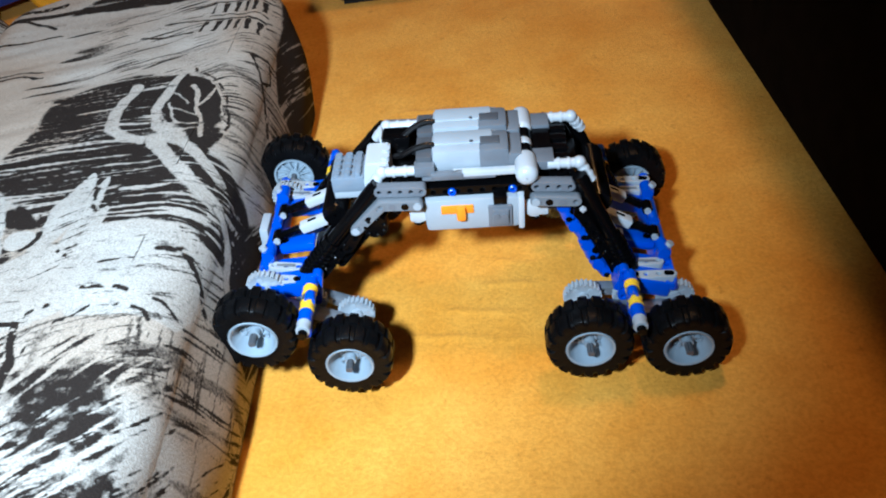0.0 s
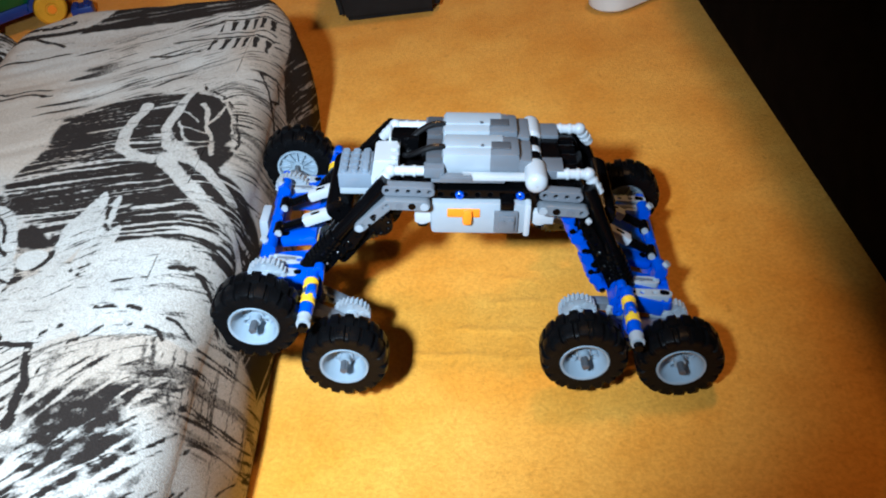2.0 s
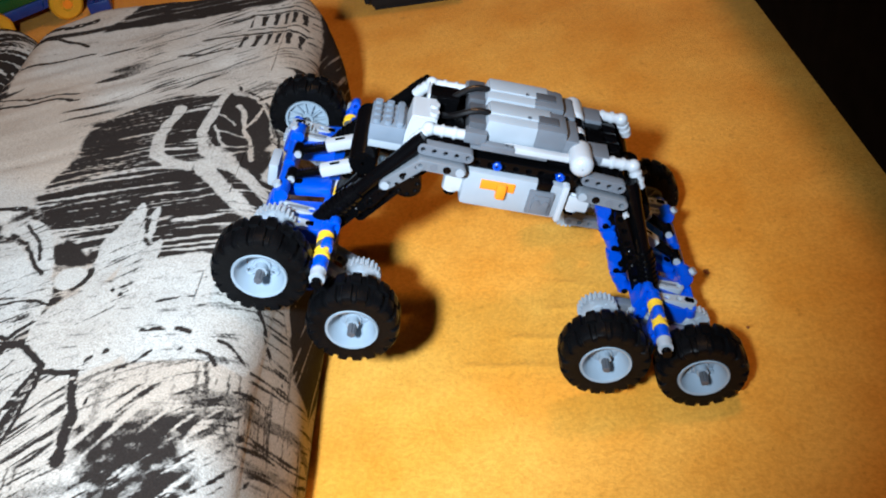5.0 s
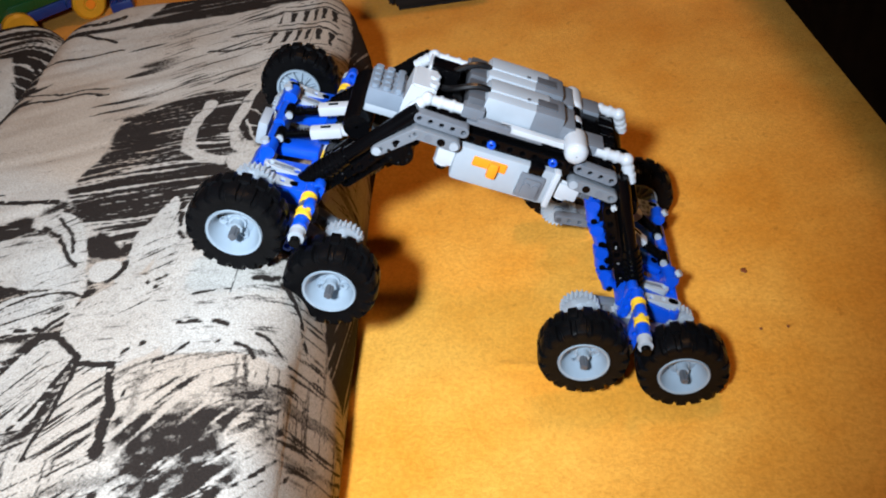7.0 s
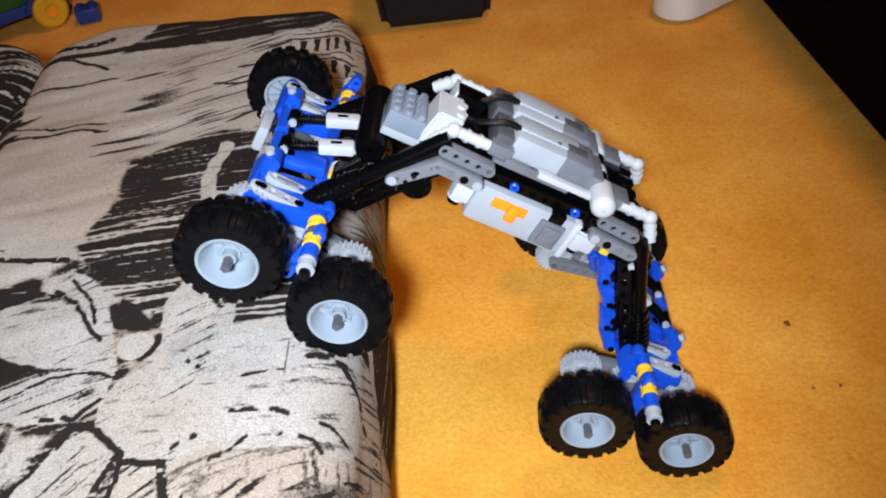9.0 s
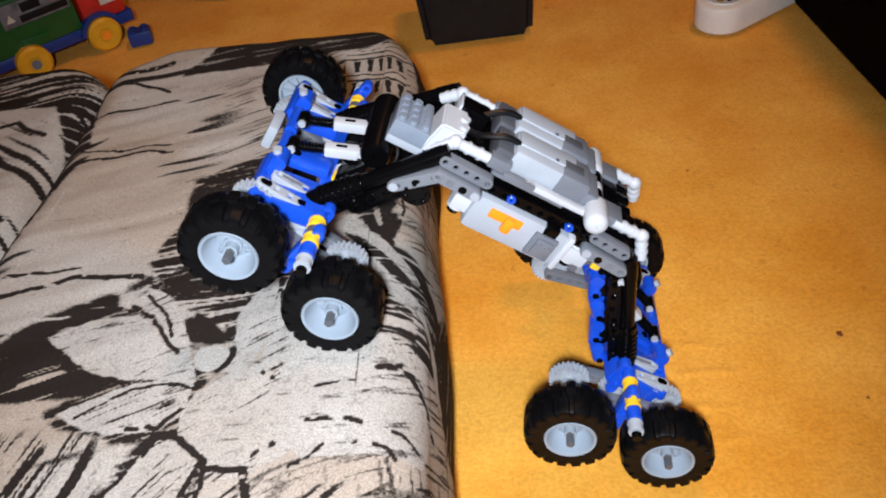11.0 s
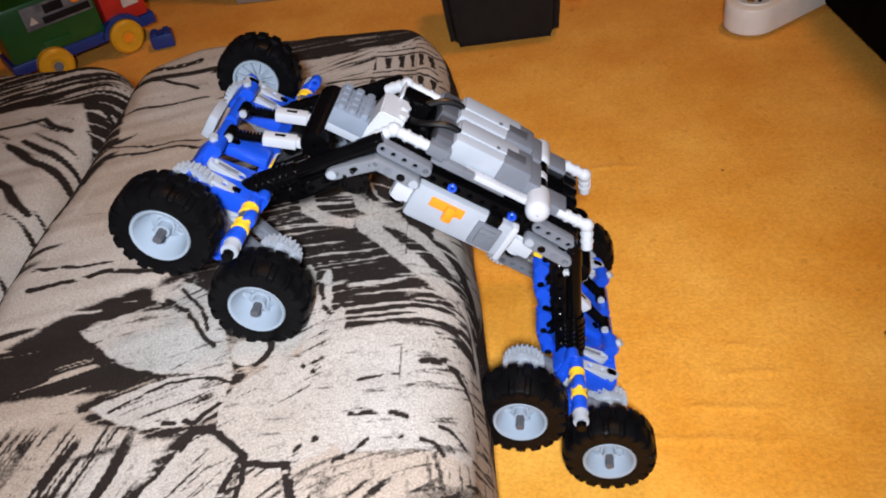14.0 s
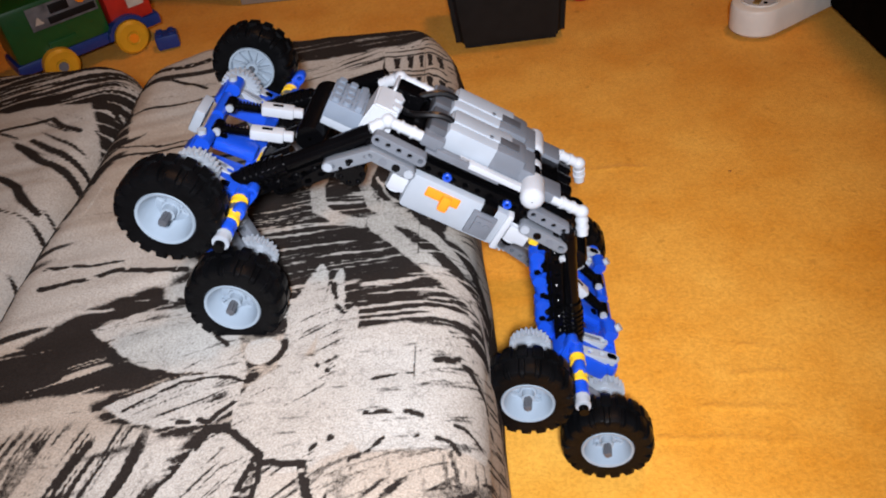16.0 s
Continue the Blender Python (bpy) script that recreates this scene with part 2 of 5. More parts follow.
CARPET, QUILT = carpet_material(), quilt_material()


# ---- mesh tools ----
def part(name, bm, mat, parent=None, label="", smooth=True):
    """Links a bmesh as one mesh object under a thing or a part."""
    me = bpy.data.meshes.new(name)
    bm.to_mesh(me)
    bm.free()
    return mesh_part(name, me, mat, parent, label, smooth)


def mesh_part(name, me, mat, parent=None, label="", smooth=True):
    if not me.materials:
        me.materials.append(mat)
    if smooth:
        me.polygons.foreach_set("use_smooth", [True] * len(me.polygons))
        me.set_sharp_from_angle(angle=radians(38))
    ob = new(name, me)
    ob.parent = parent
    return tagged(ob, label)


def box(bm, c, s, bevel=0.0006, m=None):
    """A bevelled block of size s about c, turned by m."""
    r = bmesh.ops.create_cube(bm, size=1, matrix=(m or Matrix()) @ Matrix.Translation(c) @ Matrix.Diagonal((*s, 1)))
    if bevel:
        edges = list({e for v in r["verts"] for e in v.link_edges})
        bmesh.ops.bevel(bm, geom=edges, offset=min(bevel, min(s) * 0.45), segments=2, profile=0.6, affect="EDGES")
    return bm


def rod(bm, a, b, r, seg=14, r2=None):
    """A closed round bar from a to b."""
    a, b = Vector(a), Vector(b)
    m = Matrix.Translation((a + b) / 2) @ (b - a).to_track_quat("Z", "Y").to_matrix().to_4x4()
    bmesh.ops.create_cone(bm, cap_ends=True, segments=seg, radius1=r, radius2=r if r2 is None else r2, depth=(b - a).length, matrix=m)
    return bm


def lathe(bm, profile, seg=40, m=None):
    """Turns a profile of (radius, y) about the y axis."""
    rings = []
    for r, y in profile:
        ring = []
        for k in range(seg):
            a = 2 * math.pi * k / seg
            p = Vector((r * math.cos(a), y, r * math.sin(a)))
            ring.append(bm.verts.new((m or Matrix()) @ p))
        rings.append(ring)
    for p, q in zip(rings, rings[1:]):
        for k in range(seg):
            bm.faces.new((p[k], p[(k + 1) % seg], q[(k + 1) % seg], q[k]))
    return bm


BEAMS = {}


def beam_mesh(holes, key):
    """A studless beam of that many holes along x, its holes cut through, lying in the xz plane."""
    if (holes, key) in BEAMS:
        return BEAMS[holes, key]
    cu = bpy.data.curves.new("beam", "CURVE")
    cu.dimensions, cu.fill_mode, cu.extrude, cu.bevel_depth, cu.bevel_resolution = "2D", "BOTH", 0.0033, 0.0004, 1

    def loop(points):
        sp = cu.splines.new("POLY")
        sp.points.add(len(points) - 1)
        for q, (x, y) in zip(sp.points, points):
            q.co = (x, y, 0, 1)
        sp.use_cyclic_u = True

    half, r = (holes - 1) * 0.004, 0.0034
    loop([(half + r * math.cos(radians(a)), r * math.sin(radians(a))) for a in range(-90, 91, 15)]
         + [(-half + r * math.cos(radians(a)), r * math.sin(radians(a))) for a in range(90, 271, 15)])
    for k in range(holes):
        loop([(-half + 0.008 * k + 0.0021 * math.cos(radians(a)), 0.0021 * math.sin(radians(a))) for a in range(0, 360, 24)])
    ob = bpy.data.objects.new("beam", cu)
    me = bpy.data.meshes.new_from_object(ob)
    bpy.data.objects.remove(ob)
    me.transform(Matrix.Rotation(radians(90), 4, "X"))
    me.materials.clear()
    BEAMS[holes, key] = me
    return me


def beam(name, holes, a, b, mat, parent, label="", turn=0):
    """A holed beam whose ends lie at a and b; turn: degrees about its own length."""
    a, b = Vector(a), Vector(b)
    ob = mesh_part(name, beam_mesh(holes, mat.name), mat, parent, label)
    x = (b - a).normalized()
    y = Vector((0, 1, 0))
    if abs(x.y) > 0.9:
        y = Vector((1, 0, 0))
    z = x.cross(y).normalized()
    y = z.cross(x)
    r = Matrix((x, y, z)).transposed().to_4x4()
    k = ((b - a).length + 0.0068) / ((holes - 1) * 0.008 + 0.0068)
    ob.matrix_basis = Matrix.Translation((a + b) / 2) @ r @ Matrix.Rotation(radians(turn), 4, "X") @ Matrix.Diagonal((k, 1, 1, 1))
    return ob


def gear_mesh(teeth, r, width):
    bm = bmesh.new()
    n = teeth * 4
    prof = [r * 0.86, r, r, r * 0.86]
    rings = []
    for y, f in ((-width / 2, 1), (width / 2, 1)):
        rings.append([bm.verts.new((prof[k % 4] * math.cos(2 * math.pi * k / n), y, prof[k % 4] * math.sin(2 * math.pi * k / n))) for k in range(n)])
    inner = []
    for y in (-width / 2, width / 2):
        inner.append([bm.verts.new((r * 0.30 * math.cos(2 * math.pi * k / n), y * 0.5, r * 0.30 * math.sin(2 * math.pi * k / n))) for k in range(n)])
    web = []
    for y in (-width / 2, width / 2):
        web.append([bm.verts.new((r * 0.72 * math.cos(2 * math.pi * k / n), y * 0.5, r * 0.72 * math.sin(2 * math.pi * k / n))) for k in range(n)])
    for k in range(n):
        j = (k + 1) % n
        bm.faces.new((rings[0][k], rings[0][j], rings[1][j], rings[1][k]))
        for s in (0, 1):
            bm.faces.new((rings[s][k], rings[s][j], web[s][j], web[s][k]))
            bm.faces.new((web[s][k], web[s][j], inner[s][j], inner[s][k]))
    rod(bm, (0, -width * 0.6, 0), (0, width * 0.6, 0), r * 0.32, 12)
    for k in range(4):
        a = math.pi / 4 + k * math.pi / 2
        c = Vector((math.cos(a), 0, math.sin(a))) * r * 0.52
        rod(bm, c - Vector((0, width * 0.34, 0)), c + Vector((0, width * 0.34, 0)), r * 0.15, 10)
    bmesh.ops.recalc_face_normals(bm, faces=bm.faces)
    me = bpy.data.meshes.new("gear")
    bm.to_mesh(me)
    bm.free()
    return me


# ---- the room ----
def value_noise(x, y, seed):
    g = np.random.RandomState(seed).rand(256, 256)
    xi, yi = np.floor(x).astype(int), np.floor(y).astype(int)
    fx, fy = x - xi, y - yi
    fx, fy = fx * fx * (3 - 2 * fx), fy * fy * (3 - 2 * fy)
    a, b = g[xi % 256, yi % 256], g[(xi + 1) % 256, yi % 256]
    c, d = g[xi % 256, (yi + 1) % 256], g[(xi + 1) % 256, (yi + 1) % 256]
    return (a * (1 - fx) + b * fx) * (1 - fy) + (c * (1 - fx) + d * fx) * fy


def block(name, lo, hi, mat, label="", category="", kind="", bevel=0.004, parent=None):
    bm = bmesh.new()
    c = [(a + b) / 2 for a, b in zip(lo, hi)]
    box(bm, c, [b - a for a, b in zip(lo, hi)], bevel)
    ob = part(name, bm, mat, parent)
    return tagged(ob, label, category, "", kind)


def floor_sheet():
    """One sheet, finer where the rover drives, with low ridges of pressed-up pile."""
    def lines(lo, hi):
        return np.concatenate([np.linspace(-2.2, lo, 60), np.arange(lo + 0.003, hi, 0.0024), np.linspace(hi, 2.2, 60)])

    x, y = np.meshgrid(lines(-0.14, 0.24), lines(-0.05, 0.45), indexing="ij")
    z = 0.0010 * (value_noise(x * 9, y * 9, 201) - 0.5) - 0.0012
    for row, x0, x1, h in ((0.131, 0.020, 0.070, 0.0016), (0.104, 0.010, 0.070, 0.0020), (0.074, -0.015, 0.065, 0.0024), (0.048, -0.050, 0.060, 0.0018), (0.378, -0.085, 0.0, 0.0022)):
        d = y - row - 0.004 * (value_noise(x * 60, y * 0 + row * 90, 203) - 0.5) + 0.10 * (x - x0) * 0.5
        k = np.clip((x - x0) / 0.012, 0, 1) * np.clip((x1 - x) / 0.012, 0, 1)
        z += 0.55 * h * k * np.exp(-((d / 0.0028) ** 2)) * (0.3 + value_noise(x * 120, y * 60, 205))
    n, m = x.shape
    k = np.arange(n * m).reshape(n, m)
    quads = np.stack([k[:-1, :-1], k[1:, :-1], k[1:, 1:], k[:-1, 1:]], -1).reshape(-1, 4)
    me = bpy.data.meshes.new("floor")
    me.from_pydata(np.stack([x, y, z], -1).reshape(-1, 3).tolist(), [], quads.tolist())
    tagged(mesh_part("floor", me, CARPET), "worn orange-yellow short-pile carpet on the room floor", "carpet", kind="structure")


floor_sheet()
block("wall_north", (-2.2, 2.2, -0.05), (2.2, 2.3, 2.5), WALLPAINT, "plain warm-coloured room wall", "wall", "structure")
block("wall_south", (-2.2, -2.3, -0.05), (2.2, -2.2, 2.5), WALLPAINT, "plain warm-coloured room wall", "wall", "structure")
block("wall_west", (-2.3, -2.2, -0.05), (-2.2, 2.2, 2.5), WALLPAINT, "plain warm-coloured room wall", "wall", "structure")
block("wall_east", (2.2, -2.2, -0.05), (2.3, 2.2, 2.5), WALLPAINT, "plain warm-coloured room wall", "wall", "structure")
block("ceiling", (-2.2, -2.2, 2.5), (2.2, 2.2, 2.6), CEILPAINT, "plain white ceiling", "ceiling", "structure")


# ---- printed upholstery ----
def strokes(x, y, degrees, along, across, seed):
    """Brush-like noise, drawn out along a direction."""
    c, s = math.cos(radians(degrees)), math.sin(radians(degrees))
    wob = 0.012 * (value_noise(x * 14, y * 14, seed + 50) - 0.5)
    u, v = (x * c + y * s) * along, (-x * s + y * c + wob) * across
    return 0.6 * value_noise(u, v, seed) + 0.4 * value_noise(u * 2.3, v * 2.1, seed + 1)


def step(v, lo, hi):
    t = np.clip((v - lo) / (hi - lo), 0, 1)
    return t * t * (3 - 2 * t)


def inside(x, y, pts):
    """Signed distance-like measure of a polygon: above 0 inside."""
    best, odd = np.full(x.shape, 9.0), np.zeros(x.shape, bool)
    for (ax, ay), (bx, by) in zip(pts, pts[1:] + pts[:1]):
        best = np.minimum(best, segment(x, y, ax, ay, bx, by))
        cross = ((ay > y) != (by > y)) & (x < (bx - ax) * (y - ay) / (by - ay + 1e-12) + ax)
        odd ^= cross
    return np.where(odd, best, -best)


def segment(x, y, ax, ay, bx, by):
    dx, dy = bx - ax, by - ay
    t = np.clip(((x - ax) * dx + (y - ay) * dy) / (dx * dx + dy * dy + 1e-12), 0, 1)
    return np.hypot(x - ax - t * dx, y - ay - t * dy)


def line(x, y, pts):
    d = np.full(x.shape, 9.0)
    for (ax, ay), (bx, by) in zip(pts, pts[1:]):
        d = np.minimum(d, segment(x, y, ax, ay, bx, by))
    return d


def petal(x, y, base, tip, width):
    """Above 0 inside a pointed petal from base to tip."""
    (ax, ay), (bx, by) = base, tip
    length = math.hypot(bx - ax, by - ay)
    u = ((x - ax) * (bx - ax) + (y - ay) * (by - ay)) / length**2
    v = (-(x - ax) * (by - ay) + (y - ay) * (bx - ax)) / length
    half = width * np.sqrt(np.clip(u, 0, 1)) * np.clip(1 - u, 0, 1) ** 0.6 * 1.55
    return np.where((u > 0) & (u < 1), half - np.abs(v), -0.02)


def print_main(x, y):
    """The ink and tint of the flower print on the near cushion."""
    wx = x + 0.005 * (value_noise(x * 40, y * 40, 3) - 0.5) + 0.0022 * (value_noise(x * 170, y * 170, 13) - 0.5)
    wy = y + 0.005 * (value_noise(x * 40, y * 40, 4) - 0.5) + 0.0022 * (value_noise(x * 170, y * 170, 14) - 0.5)
    fine = strokes(x, y, 8, 34, 430, 11)
    dabs = value_noise(x * 240, y * 240, 15)
    ink = 0.09 + 0.0 * x
    tint = 0.25 + 0.5 * step(value_noise(x * 12, y * 12, 7), 0.4, 0.7)

    def cover(k, value):
        return ink * (1 - k) + k * value

    def area_of(pts, soft=0.004):
        return step(inside(wx, wy, pts), -soft, soft * 1.2)

    def drawn(pts, w):
        return step(line(wx, wy, pts), w * 1.5, w * 0.6)

    # pale brushed ground with thin folds and hair lines
    ink += 0.30 * step(strokes(x, y, 14, 7, 95, 21), 0.66, 0.80) * step(x, -0.36, -0.30) + 0.26 * step(fine, 0.76, 0.9)
    ink = np.maximum(ink, 0.62 * step(strokes(x, y, 17, 5, 60, 23), 0.76, 0.82) * step(-x, 0.30, 0.36))
    ink = np.maximum(ink, 0.34 * step(strokes(x, y, 96, 9, 210, 25), 0.62, 0.80) * step(x, -0.158, -0.135))
    scrub = step(value_noise(x * 15, y * 15, 93), 0.30, 0.62)
    ink = np.maximum(ink, 0.60 * scrub * step(strokes(x, y, 26, 26, 520, 91), 0.56, 0.74) * step(x, -0.40, -0.30))
    ink = np.maximum(ink, 0.50 * scrub * step(strokes(x, y, 100, 22, 480, 95), 0.60, 0.78) * step(-y, 0.02, 0.06))
    # dark brushed field behind the leaf, its bristle marks curving down to the flower
    field = area_of([(-0.350, 0.108), (-0.346, 0.133), (-0.338, 0.156), (-0.342, 0.205), (-0.311, 0.222), (-0.273, 0.236), (-0.248, 0.233), (-0.233, 0.238), (-0.222, 0.150), (-0.190, 0.118),
                     (-0.152, 0.112), (-0.118, 0.085), (-0.112, 0.030), (-0.150, 0.022), (-0.175, 0.034), (-0.205, 0.032), (-0.225, 0.028), (-0.250, 0.034), (-0.285, 0.045), (-0.315, 0.066)])
    bend = y + 0.55 * (x + 0.24) ** 2
    light = 0.75 * step(strokes(x, bend, 7, 15, 330, 31), 0.585, 0.72) + 0.4 * step(strokes(x, bend, 10, 24, 620, 32), 0.60, 0.76)
    light += 0.45 * step(np.hypot((x + 0.165) / 1.5, y - 0.062), 0.034, 0.012) * step(strokes(x, bend, 14, 16, 420, 34), 0.42, 0.56)
    ink = cover(field, np.maximum(0.12, 1.0 - light - 0.25 * dabs))
    # brown brush marks between the flower and the seam
    west = area_of([(-0.470, 0.005), (-0.425, 0.048), (-0.402, 0.066), (-0.362, 0.080), (-0.356, 0.062), (-0.392, 0.050), (-0.386, 0.030), (-0.340, 0.004), (-0.352, -0.008), (-0.405, -0.010), (-0.46, -0.02)])
    ink = cover(west, np.maximum(0.15, 0.98 - 0.85 * step(strokes(x, y, 12, 16, 360, 36), 0.64, 0.78) - 0.2 * dabs))
    low = area_of([(-0.470, -0.030), (-0.335, -0.036), (-0.322, -0.085), (-0.345, -0.14), (-0.48, -0.14)], 0.012)
    ink = np.maximum(ink, low * 0.9 * step(strokes(x, y, 74, 24, 330, 41), 0.48, 0.62) * (0.35 + 0.8 * value_noise(x * 30, y * 30, 43)))
    # scribbles toward the near end
    hatch = step(value_noise(x * 17, y * 17, 33), 0.42, 0.62) * step(strokes(x, y, 52, 30, 400, 35), 0.56, 0.68)
    ink = np.maximum(ink, 0.75 * hatch * step(-y, 0.045, 0.09) * (0.3 + 0.9 * dabs))
    for pts in ([(-0.236, -0.098), (-0.200, -0.094), (-0.158, -0.088), (-0.150, -0.100), (-0.178, -0.118), (-0.160, -0.160), (-0.205, -0.157), (-0.222, -0.125)], [(-0.24, -0.17), (-0.15, -0.160), (-0.13, -0.20), (-0.20, -0.32), (-0.34, -0.30), (-0.32, -0.2)]):
        ink = np.maximum(ink, area_of(pts, 0.012) * step(strokes(x, y, 58, 24, 260, 42), 0.42, 0.56) * (0.38 + 0.62 * dabs))
    # dark stretches wrapped over the long edge
    for pts in ([(-0.150, 0.046), (-0.132, 0.066), (-0.100, 0.111), (-0.040, 0.120), (-0.020, 0.040), (-0.060, -0.020), (-0.104, -0.016), (-0.118, 0.010)], [(-0.158, 0.385), (-0.138, 0.300), (-0.118, 0.262), (-0.02, 0.262), (-0.02, 0.42), (-0.15, 0.43)]):
        ink = np.maximum(ink, area_of(pts, 0.006) * (1.0 - 0.75 * step(strokes(x, y, 72, 14, 330, 45), 0.54, 0.66)))
    # the leaf: dark blade, light ribs, ribbon outline, curl and stem
    blade = area_of([(-0.230, 0.233), (-0.205, 0.224), (-0.186, 0.200), (-0.174, 0.168), (-0.180, 0.150), (-0.203, 0.146), (-0.220, 0.158), (-0.231, 0.176), (-0.233, 0.202)], 0.002)
    ink = cover(blade, 0.98 - 0.35 * step(fine, 0.66, 0.8))
    ink = cover(area_of([(-0.203, 0.143), (-0.174, 0.151), (-0.170, 0.136), (-0.176, 0.112), (-0.190, 0.122)], 0.002), 0.92 - 0.4 * step(fine, 0.6, 0.75))
    for pts, w in (([(-0.231, 0.240), (-0.237, 0.207), (-0.238, 0.177), (-0.230, 0.156), (-0.216, 0.145), (-0.204, 0.136)], 0.0048),
                   ([(-0.268, 0.215), (-0.274, 0.197), (-0.276, 0.177), (-0.267, 0.151), (-0.251, 0.138), (-0.232, 0.135), (-0.213, 0.139)], 0.0056),
                   ([(-0.224, 0.136), (-0.207, 0.108), (-0.186, 0.084), (-0.172, 0.071), (-0.157, 0.061)], 0.0068),
                   ([(-0.157, 0.061), (-0.143, 0.050), (-0.132, 0.036), (-0.120, 0.012)], 0.0038),
                   ([(-0.213, 0.137), (-0.189, 0.118), (-0.174, 0.101), (-0.160, 0.090)], 0.0055),
                   ([(-0.229, 0.236), (-0.202, 0.220), (-0.182, 0.190), (-0.174, 0.160)], 0.0013),
                   ([(-0.216, 0.212), (-0.203, 0.184), (-0.193, 0.160), (-0.184, 0.135)], 0.0024),
                   ([(-0.192, 0.200), (-0.194, 0.186), (-0.201, 0.178)], 0.0022),
                   ([(-0.232, 0.205), (-0.210, 0.184)], 0.0010), ([(-0.227, 0.181), (-0.198, 0.166)], 0.0011),
                   ([(-0.229, 0.186), (-0.212, 0.156)], 0.0014), ([(-0.222, 0.157), (-0.190, 0.151)], 0.0013)):
        d = line(wx, wy, pts)
        ink = np.maximum(ink, 0.50 * step(d, w * 1.0 + 0.0026, w * 1.0 + 0.0012) * step(value_noise(x * 70, y * 70, 46), 0.35, 0.6) * (w > 0.003))
        ink = cover(step(d, w * 1.1 + 0.0003, w * 0.9 - 0.0002), 0.10 + 0.30 * step(fine, 0.66, 0.85) + 0.12 * dabs)
    ink = np.maximum(ink, 0.8 * drawn([(-0.224, 0.240), (-0.198, 0.222), (-0.177, 0.192), (-0.168, 0.160), (-0.176, 0.128)], 0.0011) * step(dabs, 0.2, 0.4))
    # the flower: a broad pale head whose petals run into one another
    shapes = [inside(wx, wy, pts) for pts in (
        [(-0.398, 0.044), (-0.375, 0.057), (-0.342, 0.056), (-0.319, 0.036), (-0.290, 0.010), (-0.284, -0.004), (-0.337, 0.005), (-0.358, 0.010), (-0.385, 0.032)],
        [(-0.368, -0.022), (-0.346, -0.008), (-0.329, 0.001), (-0.286, 0.000), (-0.283, -0.028), (-0.297, -0.039), (-0.329, -0.041)],
        [(-0.284, -0.044), (-0.299, -0.045), (-0.318, -0.075), (-0.332, -0.115), (-0.276, -0.112), (-0.265, -0.060)],
        [(-0.360, 0.080), (-0.344, 0.088), (-0.322, 0.076), (-0.300, 0.035), (-0.290, 0.008), (-0.312, 0.028), (-0.332, 0.056)])]
    shapes += [petal(wx, wy, a, b, w) for a, b, w in (((-0.262, -0.01), (-0.257, 0.090), 0.015), ((-0.240, -0.01), (-0.244, 0.086), 0.011), ((-0.230, -0.01), (-0.229, 0.052), 0.010))]
    # worn dark brushing round the petals
    for d in shapes:
        near = step(d, -0.011, -0.001) * step(value_noise(x * 45, y * 45, 67), 0.28, 0.55)
        ink = np.maximum(ink, near * (0.92 - 0.6 * step(strokes(x, y, 22, 22, 420, 68), 0.56, 0.70)) * (field < 0.5))
    shapes += [0.0375 - np.hypot(wx + 0.249, (wy + 0.032) * 0.98), inside(wx, wy, [(-0.232, 0.028), (-0.205, 0.034), (-0.180, 0.032), (-0.162, 0.020), (-0.148, -0.004), (-0.146, -0.035), (-0.158, -0.055), (-0.215, -0.060), (-0.240, -0.01)])]
    head = np.maximum.reduce([step(d, -0.0010, 0.0012) for d in shapes])
    ink = cover(head, 0.06 + 0.30 * step(fine, 0.70, 0.86) + 0.16 * dabs)
    tint = tint * (1 - head) + head * (0.60 + 0.5 * value_noise(x * 25, y * 25, 8))
    ink = np.maximum(ink, 0.55 * head * step(strokes(x, y, 30, 30, 480, 69), 0.66, 0.80) * step(value_noise(x * 28, y * 28, 70), 0.45, 0.65))
    bud = np.hypot(wx + 0.281, wy - 0.015)
    ink = np.maximum(ink, 0.9 * step(bud, 0.0165, 0.0135) * step(value_noise(x * 50, y * 50, 66), 0.30, 0.50) * step(x - y, -0.298, -0.288))
    ink = cover(area_of([(-0.300, 0.056), (-0.284, 0.044), (-0.274, 0.030), (-0.288, 0.026), (-0.302, 0.036)], 0.0024), 0.95 - 0.35 * step(fine, 0.58, 0.72))
    ink = cover(step(bud, 0.0112, 0.0098), 0.06 + 0.1 * dabs)
    tint = np.maximum(tint, 0.85 * step(bud, 0.0112, 0.0098))
    # veins in two lower petals, and the petal that ends under the head
    veins = area_of([(-0.358, -0.022), (-0.328, -0.004), (-0.292, -0.006), (-0.292, -0.026), (-0.325, -0.036)], 0.003) * step(strokes(x, y, 24, 22, 420, 61), 0.60, 0.72)
    veins = np.maximum(veins, area_of([(-0.290, -0.052), (-0.314, -0.082), (-0.322, -0.108), (-0.284, -0.104), (-0.272, -0.070)], 0.003) * step(strokes(x, y, 52, 22, 420, 62), 0.55, 0.68))
    tab = area_of([(-0.261, -0.066), (-0.242, -0.067), (-0.236, -0.094), (-0.232, -0.132), (-0.264, -0.132)], 0.002)
    ink = cover(tab, 0.10 + 0.5 * step(strokes(x, y, 40, 26, 420, 64), 0.52, 0.66))
    ink = np.maximum(ink, 0.62 * veins)
